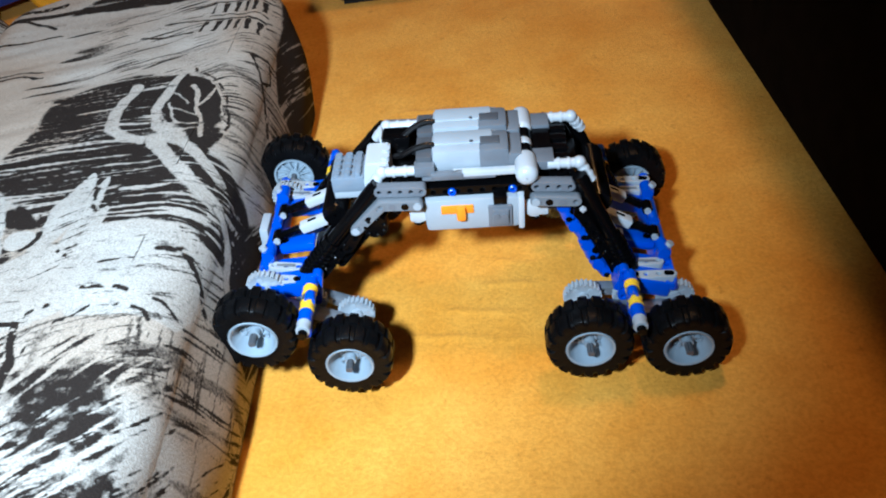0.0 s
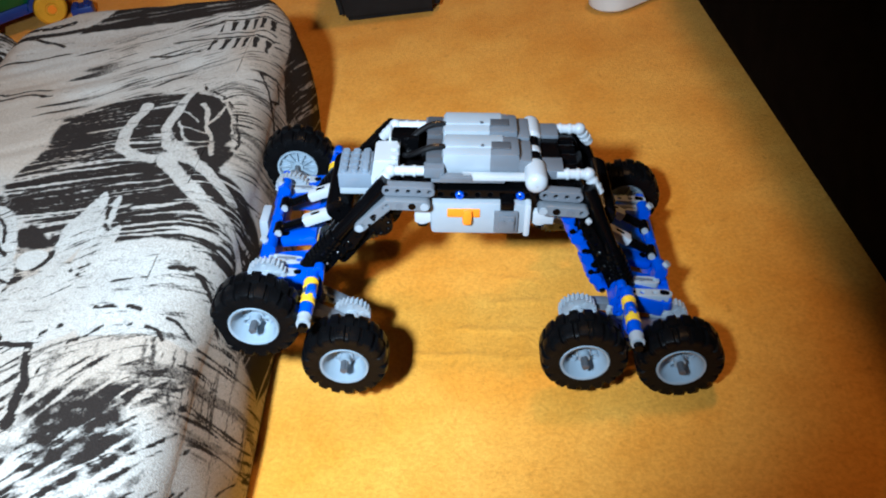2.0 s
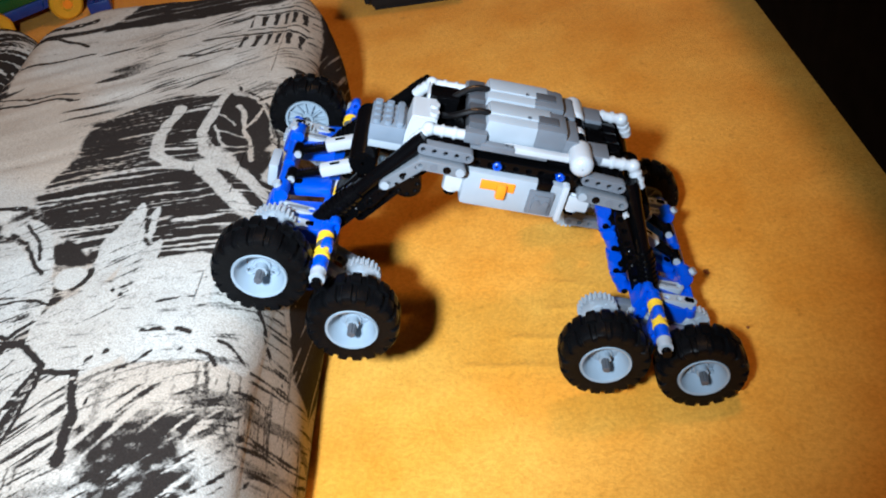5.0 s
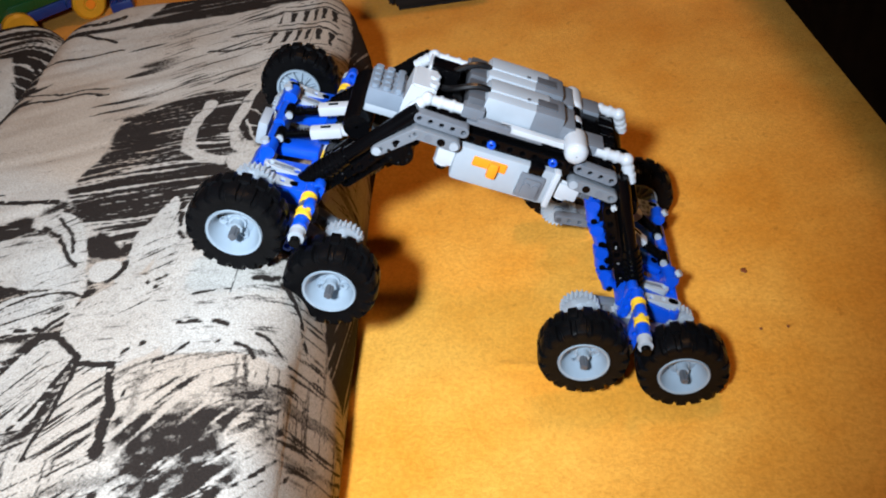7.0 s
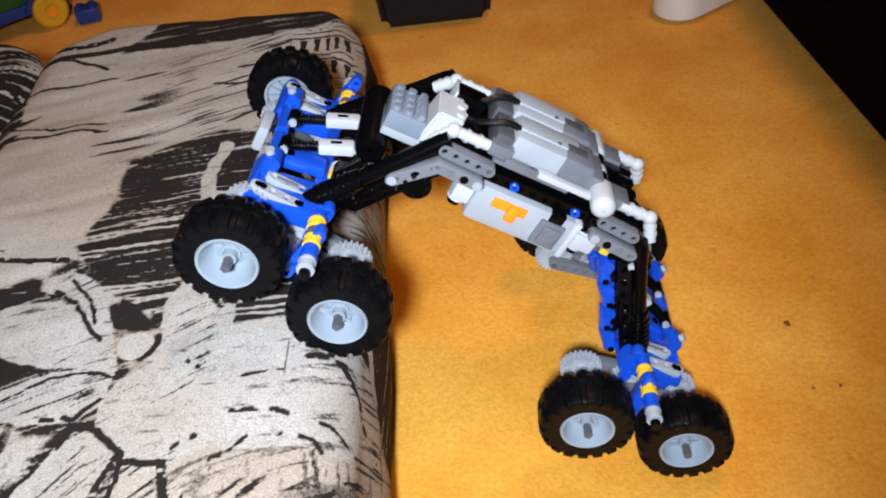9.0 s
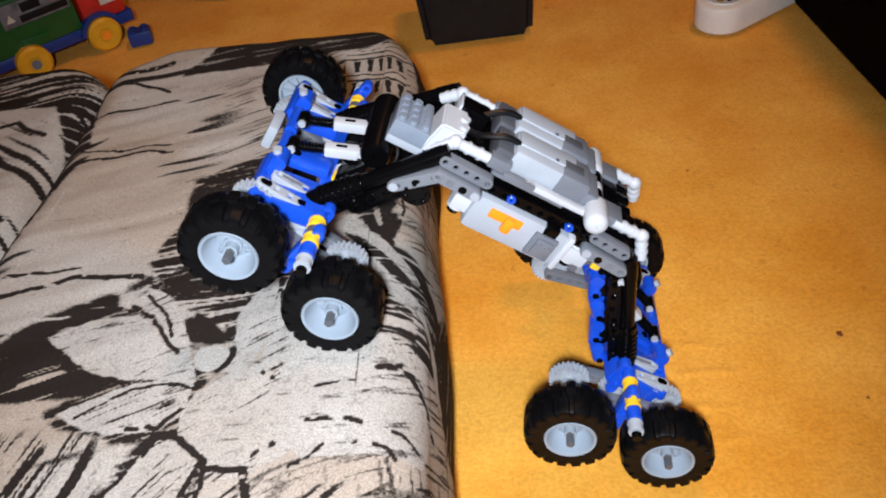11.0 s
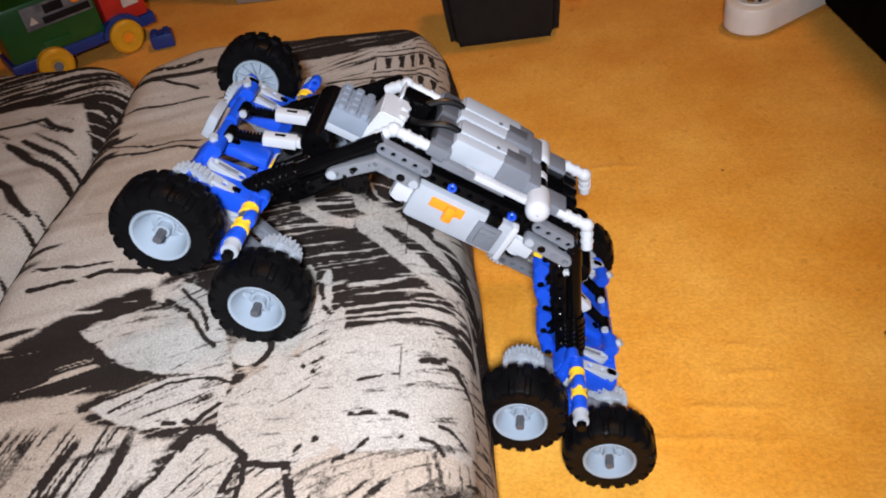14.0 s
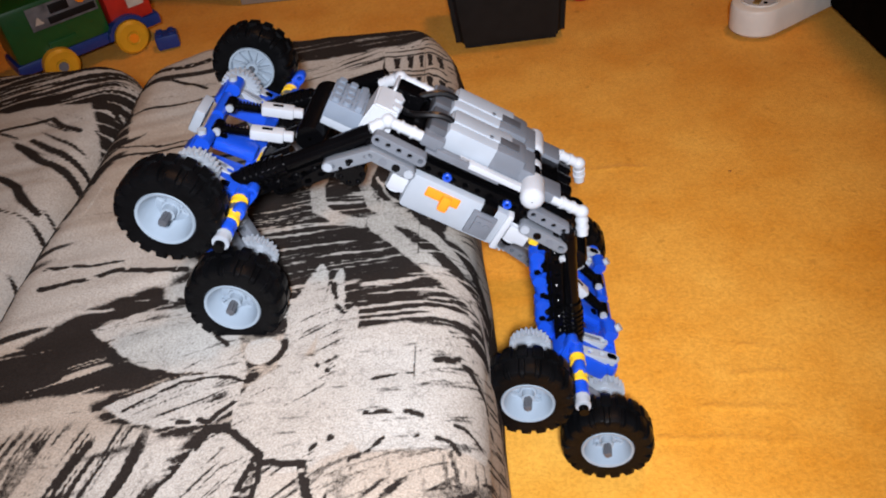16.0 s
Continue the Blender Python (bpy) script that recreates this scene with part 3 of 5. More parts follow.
    for pts, w in (([(-0.300, -0.040), (-0.284, -0.0435), (-0.266, -0.058), (-0.262, -0.064), (-0.240, -0.0645)], 0.0019), ([(-0.299, -0.045), (-0.318, -0.075), (-0.335, -0.118)], 0.0014),
                   ([(-0.267, -0.061), (-0.273, -0.088), (-0.284, -0.11)], 0.0015), ([(-0.262, -0.066), (-0.265, -0.13)], 0.0013), ([(-0.240, -0.066), (-0.232, -0.094), (-0.228, -0.13)], 0.0022),
                   ([(-0.352, -0.024), (-0.326, -0.004), (-0.300, -0.003), (-0.284, -0.008)], 0.0010), ([(-0.318, -0.037), (-0.298, -0.036), (-0.286, -0.024)], 0.0015),
                   ([(-0.358, 0.066), (-0.338, 0.058), (-0.318, 0.038), (-0.302, 0.020)], 0.0011), ([(-0.344, 0.082), (-0.326, 0.062), (-0.310, 0.034)], 0.0009)):
        ink = np.maximum(ink, 0.92 * drawn(pts, w) * step(dabs + 0.3 * fine, 0.22, 0.42))
    for pts, w in (([(-0.247, 0.074), (-0.244, 0.058), (-0.236, 0.044)], 0.0013), ([(-0.215, -0.034), (-0.195, -0.037), (-0.172, -0.040), (-0.160, -0.047)], 0.0013), ([(-0.238, -0.056), (-0.228, -0.050)], 0.0014),
                   ([(-0.226, -0.088), (-0.217, -0.066), (-0.206, -0.050)], 0.0012), ([(-0.180, 0.004), (-0.168, 0.009), (-0.152, 0.004)], 0.0026), ([(-0.166, 0.006), (-0.151, -0.008), (-0.142, -0.020), (-0.116, -0.030)], 0.0022),
                   ([(-0.244, 0.000), (-0.238, -0.004)], 0.0014), ([(-0.214, -0.010), (-0.190, -0.006)], 0.0009), ([(-0.196, -0.050), (-0.180, -0.052), (-0.176, -0.058)], 0.0012)):
        ink = np.maximum(ink, 0.80 * drawn(pts, w) * step(dabs, 0.22, 0.46))
    # small colonnade by the far end
    k = ((x > -0.245) & (x < -0.165) & (y > 0.312) & (y < 0.392)).astype(float)
    storey = (wy - 0.312) / 0.040 % 1
    post = np.abs((wx + 0.245) / 0.0145 % 1 - 0.5)
    ink = np.where(k > 0, (0.95 * step(post - 0.06 * np.sin(storey * 9), 0.26, 0.33) * (storey < 0.55) + 0.8 * step(np.abs(storey - 0.62), 0.05, 0.02) + 0.7 * step(np.abs(storey - 0.85), 0.04, 0.02)) * (0.55 + 0.5 * dabs) + 0.08, ink)
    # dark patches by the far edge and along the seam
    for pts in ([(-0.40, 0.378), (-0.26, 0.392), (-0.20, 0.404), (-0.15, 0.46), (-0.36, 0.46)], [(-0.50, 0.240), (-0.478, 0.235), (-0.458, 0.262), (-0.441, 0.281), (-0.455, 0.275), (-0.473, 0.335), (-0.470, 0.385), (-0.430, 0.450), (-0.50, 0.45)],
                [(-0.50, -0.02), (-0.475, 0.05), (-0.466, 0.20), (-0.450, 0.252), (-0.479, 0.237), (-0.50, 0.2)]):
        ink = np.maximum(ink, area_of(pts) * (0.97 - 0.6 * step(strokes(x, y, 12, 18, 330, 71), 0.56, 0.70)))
    for pts, w in (([(-0.488, 0.361), (-0.446, 0.366), (-0.405, 0.350)], 0.0020), ([(-0.475, 0.384), (-0.440, 0.392), (-0.420, 0.404)], 0.0045), ([(-0.470, 0.312), (-0.441, 0.321), (-0.390, 0.330)], 0.0016),
                   ([(-0.479, 0.237), (-0.428, 0.249), (-0.375, 0.250)], 0.0017), ([(-0.46, 0.262), (-0.42, 0.257), (-0.38, 0.262)], 0.0011), ([(-0.300, 0.307), (-0.250, 0.311)], 0.0011), ([(-0.285, 0.335), (-0.245, 0.337)], 0.0013),
                   ([(-0.390, 0.390), (-0.330, 0.388), (-0.300, 0.396)], 0.0016), ([(-0.45, 0.085), (-0.40, 0.098), (-0.35, 0.094)], 0.0022), ([(-0.455, 0.105), (-0.40, 0.108)], 0.0012),
                   ([(-0.168, 0.272), (-0.152, 0.284), (-0.136, 0.264), (-0.150, 0.247), (-0.168, 0.272)], 0.0013), ([(-0.150, 0.247), (-0.138, 0.232), (-0.124, 0.205)], 0.0020)):
        ink = np.maximum(ink, 0.95 * drawn(pts, w) * step(dabs + fine * 0.4, 0.25, 0.5))
    return ink, tint


def print_second(x, y):
    """A looser print with dark arcs on the second cushion."""
    wx = x + 0.006 * (value_noise(x * 40, y * 40, 5) - 0.5)
    wy = y + 0.006 * (value_noise(x * 40, y * 40, 6) - 0.5)
    ink = 0.10 + 0.75 * step(strokes(x, y, 150, 12, 150, 81), 0.64, 0.74)
    tint = 0.2 + 0.7 * step(value_noise(x * 9, y * 9, 17), 0.45, 0.7)
    for pts, w in (([(-0.62, 0.235), (-0.565, 0.235), (-0.53, 0.215), (-0.505, 0.185)], 0.0032), ([(-0.60, 0.305), (-0.55, 0.325), (-0.515, 0.300)], 0.0026), ([(-0.60, 0.10), (-0.565, 0.06), (-0.57, 0.0)], 0.004)):
        ink = np.maximum(ink, 0.95 * step(line(wx, wy, pts), w * 1.4, w * 0.7))
    ring = np.hypot((wx + 0.545) / 0.8, wy - 0.145)
    ink = np.maximum(ink, 0.95 * step(np.abs(ring - 0.022), 0.009, 0.006))
    bars = ((x > -0.545) & (x < -0.497) & (y > 0.035) & (y < 0.085)).astype(float)
    ink = np.where(bars > 0, np.where(((x * 0.6 + y) / 0.009) % 1 > 0.35, 0.95, 0.1), ink)
    for pts in ([(-0.72, 0.36), (-0.60, 0.345), (-0.52, 0.35), (-0.485, 0.27), (-0.475, 0.43), (-0.72, 0.45)], [(-0.72, -0.06), (-0.58, 0.0), (-0.49, -0.04), (-0.49, -0.5), (-0.72, -0.5)]):
        k = step(inside(wx, wy, pts), -0.003, 0.006)
        ink = np.maximum(ink, k * (0.96 - 0.8 * step(strokes(x, y, 20, 16, 260, 85), 0.50, 0.62)))
    return ink, tint


def cushion(name, x0, x1, y0, y1, top, r, plan, printed, label, seed, cell, lean=(0.0, 0.0)):
    """A soft slab with rounded edges from x0, y0 to x1, y1; its skin is one fine sheet wrapped over the edges."""
    drop = r * math.pi / 2 + top - r
    ease = plan - r
    us = np.arange(x0 - drop + r, x1 + drop - r + cell, cell)
    vs = np.arange(y0 - drop + r, y1 + drop - r + cell, cell)
    u, v = np.meshgrid(us, vs, indexing="ij")
    du = np.where(u > x1 - plan, u - (x1 - plan), np.where(u < x0 + plan, u - (x0 + plan), 0.0))
    dv = np.where(v > y1 - plan, v - (y1 - plan), np.where(v < y0 + plan, v - (y0 + plan), 0.0))
    d = np.hypot(du, dv)
    nx, ny = du / np.maximum(d, 1e-9), dv / np.maximum(d, 1e-9)
    core = np.minimum(d, ease)
    d = d - core
    a = np.clip(d / r, 0, math.pi / 2)
    out = r * np.sin(a) + 0.006 * np.sin(np.clip((d - r * math.pi / 2) / (top - r), 0, 1) * math.pi)
    fall = r * (1 - np.cos(a)) + np.maximum(d - r * math.pi / 2, 0)
    px, py = np.clip(u, x0 + plan, x1 - plan) + nx * (core + out), np.clip(v, y0 + plan, y1 - plan) + ny * (core + out)
    swell = 0.007 * (value_noise(u * 8, v * 8, seed) - 0.5) + 0.0022 * (value_noise(u * 40, v * 40, seed + 1) - 0.5)
    fold = 0.0030 * (strokes(u, v, 17, 4, 46, 23) - 0.5) * step(-u, 0.26, 0.36)
    pz = np.maximum(top - fall + (swell + fold) * np.clip(1 - fall / top, 0, 1), 0.0)
    px += 0.005 * (value_noise(u * 16, v * 16, seed + 2) - 0.5) * (d > 0)
    px += (lean[0] + lean[1] * np.clip(py, -0.25, 0.46)) * step(px, x1 - 0.075, x1 - 0.005)
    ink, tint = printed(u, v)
    keep = d < drop * 1.01
    n, m = u.shape
    idx = -np.ones(n * m, int)
    idx[keep.ravel()] = np.arange(keep.sum())
    k = np.arange(n * m).reshape(n, m)
    quads = np.stack([k[:-1, :-1], k[1:, :-1], k[1:, 1:], k[:-1, 1:]], -1).reshape(-1, 4)
    quads = idx[quads]
    quads = quads[(quads >= 0).all(1)]
    co = np.stack([px, py, pz], -1).reshape(-1, 3)[keep.ravel()]
    me = bpy.data.meshes.new(name)
    me.vertices.add(len(co))
    me.vertices.foreach_set("co", co.astype(np.float32).ravel())
    me.loops.add(len(quads) * 4)
    me.loops.foreach_set("vertex_index", quads.astype(np.int32).ravel())
    me.polygons.add(len(quads))
    me.polygons.foreach_set("loop_start", np.arange(len(quads), dtype=np.int32) * 4)
    me.polygons.foreach_set("use_smooth", np.ones(len(quads), bool))
    me.update(calc_edges=True)
    for key, field in (("ink", ink), ("tint", tint)):
        at = me.attributes.new(key, "FLOAT", "POINT")
        at.data.foreach_set("value", field.ravel()[keep.ravel()].astype(np.float32))
    me.materials.append(QUILT)
    return tagged(new(name, me), label, "cushion", "mattress cushions")


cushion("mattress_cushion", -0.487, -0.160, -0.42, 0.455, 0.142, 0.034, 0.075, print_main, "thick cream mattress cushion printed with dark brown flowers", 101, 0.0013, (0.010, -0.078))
cushion("mattress_cushion", -0.80, -0.492, -0.42, 0.445, 0.140, 0.030, 0.06, print_second, "cream mattress cushion printed with dark arcs beside its neighbour", 111, 0.0022)


# ---- the rover ----
def at(ob, x=0, y=0, z=0, rx=0, ry=0, rz=0):
    ob.matrix_basis = pose(x, y, z, rx, ry, rz)
    return ob


R = 0.0298
SPAN = {"front": 0.0685, "rear": 0.0662}
OUT = {"front": 0.0982, "rear": 0.0982}
HINGE = {"front": (-0.064, -0.006), "rear": (0.080, -0.018)}
# how far the far-side wheels run ahead of the near ones: seconds, front, rear
SKEWS = [(0, 0.001, -0.010), (8, 0.002, -0.012), (12.5, 0.002, -0.017), (14, 0.001, -0.021), (16, -0.003, -0.024)]


NARROW = 0.009
SAG = [(0, 0.002), (4, 0.006), (10, 0.010), (12.5, 0.003), (16, 0.003)]


def sag(end, t):
    return float(np.interp(t, [r[0] for r in SAG], [r[1] for r in SAG])) if end == "front" else 0.0


def skew(end, t):
    return float(np.interp(t, [r[0] for r in SKEWS], [r[1 if end == "front" else 2] for r in SKEWS]))




def tyre_mesh():
    """One skin turned about the y axis; staggered tread blocks rise from it and wrap over the shoulders."""
    w, seg, n = 0.0120, 216, 18
    prof = [(0.0158, -0.72), (0.0172, -0.97), (0.0215, -1.0), (0.0236, -0.99), (0.0240, -0.985), (0.0262, -0.93), (0.0266, -0.88), (0.0272, -0.80), (0.0278, -0.70), (0.0280, -0.40), (0.0280, -0.08), (0.0280, -0.04)]
    prof = prof + [(r, -y) for r, y in reversed(prof)]
    bm = bmesh.new()
    rings = []
    for r, y in prof:
        ring = []
        for k in range(seg):
            a = k / seg
            phase = (a * n + (0.5 if y > 0 else 0.0)) % 1
            up = 1.0 if phase < 0.60 else 0.0
            lug = 0.0
            if abs(y) < 0.99 and abs(y) > 0.05 and r > 0.0238:
                lug = 0.0020 * up
            rr = r + lug
            side = math.copysign(0.0007 * up, y) if r > 0.0238 and abs(y) > 0.85 else 0.0
            ring.append(bm.verts.new((rr * math.cos(2 * math.pi * a), y * w + side, rr * math.sin(2 * math.pi * a))))
        rings.append(ring)
    for p, r in zip(rings, rings[1:]):
        for k in range(seg):
            bm.faces.new((p[k], p[(k + 1) % seg], r[(k + 1) % seg], r[k]))
    bmesh.ops.recalc_face_normals(bm, faces=bm.faces)
    me = bpy.data.meshes.new("wheel")
    bm.to_mesh(me)
    bm.free()
    return me


def rim_mesh():
    """A deep dished rim; the dish opens to -y, ribs face +y."""
    bm = bmesh.new()
    w = 0.0120
    lathe(bm, [(0.0030, -w * 0.20), (0.0052, -w * 0.20), (0.0056, -w * 0.05), (0.0100, w * 0.10), (0.0126, -w * 0.20), (0.0146, -w * 0.86), (0.0152, -w * 0.98), (0.0166, -w * 1.02),
               (0.0171, -w * 0.92), (0.0166, -w * 0.78), (0.0150, -w * 0.6), (0.0150, w * 0.7), (0.0166, w * 0.85), (0.0166, w), (0.0150, w), (0.0146, w * 0.62), (0.0050, w * 0.55), (0.0046, w * 0.9), (0.0024, w * 0.9)], 40)
    for k in range(12):
        turn = Matrix.Rotation(2 * math.pi * k / 12, 4, "Y")
        box(bm, (0.0098, w * 0.68, 0.0008), (0.0100, w * 0.34, 0.0012), 0.0002, turn)
    # hub tube with a split collar
    rod(bm, (0, -w * 0.62, 0), (0, w * 0.4, 0), 0.0040, 16)
    for k in range(3):
        a = 2 * math.pi * k / 3 + 0.5
        lathe(bm, [(0.0017, -w * 0.16), (0.0026, -w * 0.20), (0.0028, 0.0)], 12, Matrix.Translation((0.0086 * math.cos(a), 0, 0.0086 * math.sin(a))))
        box(bm, (0.0075, -w * 0.04, 0), (0.0075, w * 0.26, 0.0010), 0.0002, Matrix.Rotation(a + 1.0, 4, "Y"))
    bmesh.ops.recalc_face_normals(bm, faces=bm.faces)
    me = bpy.data.meshes.new("rim")
    bm.to_mesh(me)
    bm.free()
    return me


def axle_end_mesh():
    """A cross-shaped axle end."""
    bm = bmesh.new()
    box(bm, (0, -0.0105, 0), (0.0050, 0.0110, 0.0026), 0.0005)
    box(bm, (0, -0.0104, 0), (0.0026, 0.0110, 0.0050), 0.0005)
    me = bpy.data.meshes.new("axle_end")
    bm.to_mesh(me)
    bm.free()
    return me


def stack(name, rows, a, direction, parent):
    """Bushes threaded on one axle, each a part: rows of (length, radius, material)."""
    p, d = Vector(a), Vector(direction).normalized()
    for length, r, mat in rows:
        bm = bmesh.new()
        q = p + d * length
        rod(bm, p + d * 0.0002, q - d * 0.0002, r, 18)
        rod(bm, p + d * length * 0.12, p + d * length * 0.26, r * 1.07, 18)
        rod(bm, p + d * length * 0.74, p + d * length * 0.88, r * 1.07, 18)
        part(name, bm, mat, parent)
        p = q


def shock(a, b, parent):
    """A spring damper: white sleeve, black rod with a coil."""
    a, b = Vector(a), Vector(b)
    d = b - a
    bm = bmesh.new()
    q = d.to_track_quat("X", "Z").to_matrix().to_4x4()
    m = Matrix.Translation(a + d * 0.72) @ q
    box(bm, (0, 0, 0), (d.length * 0.50, 0.0082, 0.0070), 0.0012, m)
    box(bm, (d.length * 0.30, 0, 0), (0.008, 0.0050, 0.0058), 0.0012, m)
    s = part("shock_sleeve", bm, WHITE, parent, "white plastic damper sleeve")
    bm = bmesh.new()
    box(bm, (0, 0.0001, 0.0037), (d.length * 0.16, 0.0022, 0.0006), 0.0002, m)
    part("sleeve_slot", bm, BLACK, s)
    bm = bmesh.new()
    rod(bm, a, a + d * 0.55, 0.0017, 10)
    rod(bm, a - Vector((0, 0.0045, 0)), a + Vector((0, 0.0045, 0)), 0.0040, 14)
    part("shock_rod", bm, BLACK, parent, "black damper rod")
    coil = [a + d * (0.08 + 0.40 * k / 64) + q.to_3x3() @ Vector((0, 0.0031 * math.cos(k * math.pi / 4), 0.0031 * math.sin(k * math.pi / 4))) for k in range(65)]
    cable("shock_spring", coil, 0.0007, BLACK, parent, "black coil spring")
    bm = bmesh.new()
    rod(bm, a - Vector((0, 0.0062, 0)), a + Vector((0, 0.0062, 0)), 0.0026, 12)
    part("shock_pin", bm, LIGHT, parent)


def leg(rover, end):
    """One axle with its arms, in a space whose origin is the rocker pivot at mid-width. s mirrors front and rear."""
    s = -1 if end == "front" else 1
    o = 0.0 if end == "front" else 0.006

    def P(x, y, z):
        """x: inward toward the body is positive."""
        return (-s * x, y, z)

    tilt = Matrix.Translation(P(-0.014 + o, 0, 0.012)) @ Matrix.Rotation(radians(8 * s), 4, "Y")
    bm = bmesh.new()
    for y in (-0.047, 0.047):
        box(bm, P(0, y, 0), (0.040, 0.030, 0.0125), 0.0012, tilt)
    box(bm, P(-0.0165, 0, 0), (0.0072, 0.070, 0.0120), 0.0012, tilt)
    box(bm, P(0.0160, 0, -0.001), (0.0076, 0.070, 0.0105), 0.0012, tilt)
    box(bm, P(0, 0.004, -0.001), (0.034, 0.0076, 0.0090), 0.0012, tilt)
    axle = part(f"{end}_axle", bm, BLUE, rover, "bright blue studless beam axle housing")
    bm = bmesh.new()
    box(bm, P(0.002, -0.018, 0.0075), (0.030, 0.0150, 0.0078), 0.0034, tilt)
    cam = part("cam_plate", bm, BLUE, axle, "blue rounded cam plate")
    bm = bmesh.new()
    rod(bm, tilt @ Vector(P(-0.006, -0.018, 0.006)), tilt @ Vector(P(-0.006, -0.018, 0.0119)), 0.0026, 14)
    part("pin_hole", bm, BLACK, cam)
    # rows of holes along the outer edge
    for y0, y1, n in ((-0.060, -0.028, 5), (0.030, 0.062, 5)):
        beam("edge_beam", n, P(-0.0345 + o, y0, 0.0150), P(-0.0345 + o, y1, 0.0160), BLUE, axle, turn=68 * s)
    for y in (-0.056, 0.056):
        link = beam("grey_link", 4, P(-0.034 + o, y, 0.0178), P(-0.007 + o, y, 0.0152), LIGHT, axle, "light grey link with two slotted holes", turn=90)
        for x, z in ((-0.0330 + o, 0.0178), (-0.0085 + o, 0.0155)):
            bm = bmesh.new()
            rod(bm, P(x, y, z - 0.004), P(x, y, z + 0.0040), 0.0024, 14)
            rod(bm, P(x + 0.0025, y, z - 0.004), P(x + 0.0025, y, z + 0.0040), 0.0024, 14)
            part("link_hole", bm, BLACK, axle)
        k = y / abs(y)
        beam("short_grey_link", 3, P(-0.027 + o, k * 0.043, 0.0175), P(-0.009 + o, k * 0.043, 0.0158), LIGHT, axle, "light grey ribbed link", turn=90)
        bm = bmesh.new()
        box(bm, P(-0.018 + o, k * 0.043, 0.0206), (0.013, 0.0022, 0.0010), 0.0003)
        part("link_rib", bm, MID, axle)
    # raised brackets that carry the dampers
    for y in (-0.036, 0.034):
        bm = bmesh.new()
        box(bm, P(-0.031 + o, y, 0.0215), (0.0085, 0.011, 0.016), 0.0022)
        rod(bm, P(-0.030 + o, y - 0.0060, 0.0265), P(-0.030 + o, y + 0.0060, 0.0265), 0.0046, 16)
        bracket = part("damper_bracket", bm, BLUE, axle)
        bm = bmesh.new()
        rod(bm, P(-0.0320 + o, y, 0.0270), P(-0.0345 + o, y, 0.0325), 0.0028, 14)
        part("grey_pin", bm, LIGHT, bracket, "light grey connector pin")
    for y in (-0.018, 0.012):
        bm = bmesh.new()
        rod(bm, P(-0.031 + o, y - 0.013, 0.0225), P(-0.031 + o, y + 0.012, 0.0225), 0.0040, 14)
        part("bracket_tube", bm, BLUE, axle)
        shock(P(-0.0265 + o, y, 0.0265), P(0.0125 + o, y + 0.003, 0.0420), axle)
    if end == "front":
        bm = bmesh.new()
        box(bm, P(-0.041, 0.006, 0.013), (0.007, 0.022, 0.018), 0.0022)
        part("end_plate", bm, LIGHT, axle, "light grey end plate")
    # joints and bushes behind the dampers
    for y in (-0.028, -0.002, 0.024):
        bm = bmesh.new()
        rod(bm, P(0.010 + o, y - 0.005, 0.030), P(0.010 + o, y + 0.005, 0.030), 0.0060, 18)
        rod(bm, P(0.010 + o, y - 0.002, 0.030), P(0.020 + o, y - 0.002, 0.044), 0.0046, 14)
        part("axle_joint", bm, BLACK, axle)
    for y, mat in ((-0.030, YELLOW), (-0.024, WHITE)):
        bm = bmesh.new()
        rod(bm, P(0.007, y, 0.0265), P(0.007, y + 0.005, 0.0275), 0.0043, 16)
        part("joint_bush", bm, mat, axle)
    for y in (-0.044, 0.044):
        at(mesh_part("bevel_gear", GEARS["small"], LIGHT, axle), *P(-0.002, y, 0.002))
    # black arms up to the body: a fat ribbed tube over holed beams
    for sy in (-1, 1):
        if end == "front":
            a, b = Vector(P(-0.002, sy * 0.046, 0.0160)), Vector(P(0.054, sy * 0.036, 0.0870))
        else:
            a, b = Vector(P(-0.001, sy * 0.046, 0.0150)), Vector(P(0.046, sy * 0.036, 0.0900))
        d = (b - a).normalized()
        inward = Vector((-s * d.z, 0, s * d.x))
        inward = inward if inward.z < 0 else -inward
        side = Vector((0, -sy * 0.0082, 0))
        bm = bmesh.new()
        rod(bm, a, b, 0.0052, 18)
        rod(bm, a - d * 0.002, a + d * 0.034, 0.0066, 18)
        for k in range(6):
            c = a + d * (0.006 + 0.0040 * k)
            rod(bm, c, c + d * 0.0022, 0.0075, 18)
        rod(bm, b - d * 0.016, b - d * 0.004, 0.0056, 18)
        part("arm_tube", bm, BLACK, axle, "black ribbed tube along the arm")
        beam("black_arm", 10, a + inward * 0.0088 + d * 0.006, b + inward * 0.0088 - d * 0.004, BLACK, axle, "black studless arm")
        beam("black_arm", 10, a + inward * 0.0060 + side + d * 0.004, b + inward * 0.0060 + side, BLACK, axle)
        beam("black_arm", 7, a + inward * 0.0162 + d * 0.020 + side * 0.6, b + inward * 0.0162 - d * 0.016 + side * 0.6, BLACK, axle)
        for k in range(6):
            c = a + inward * 0.0088 + d * (0.012 + 0.0125 * k)
            bm = bmesh.new()
            rod(bm, c + side * 1.3, c - side * 0.56, 0.0019, 10)
            rod(bm, c - side * 0.52, c - side * 0.62, 0.0027, 12, 0.0018)
            part("arm_pin", bm, BLACK, axle)
        for k in range(4):
            c = a + inward * 0.0162 + d * (0.026 + 0.0125 * k) + side * 0.6
            bm = bmesh.new()
            rod(bm, c + side * 0.6, c - side * 0.60, 0.0021, 10)
            part("arm_pin", bm, BLACK, axle)
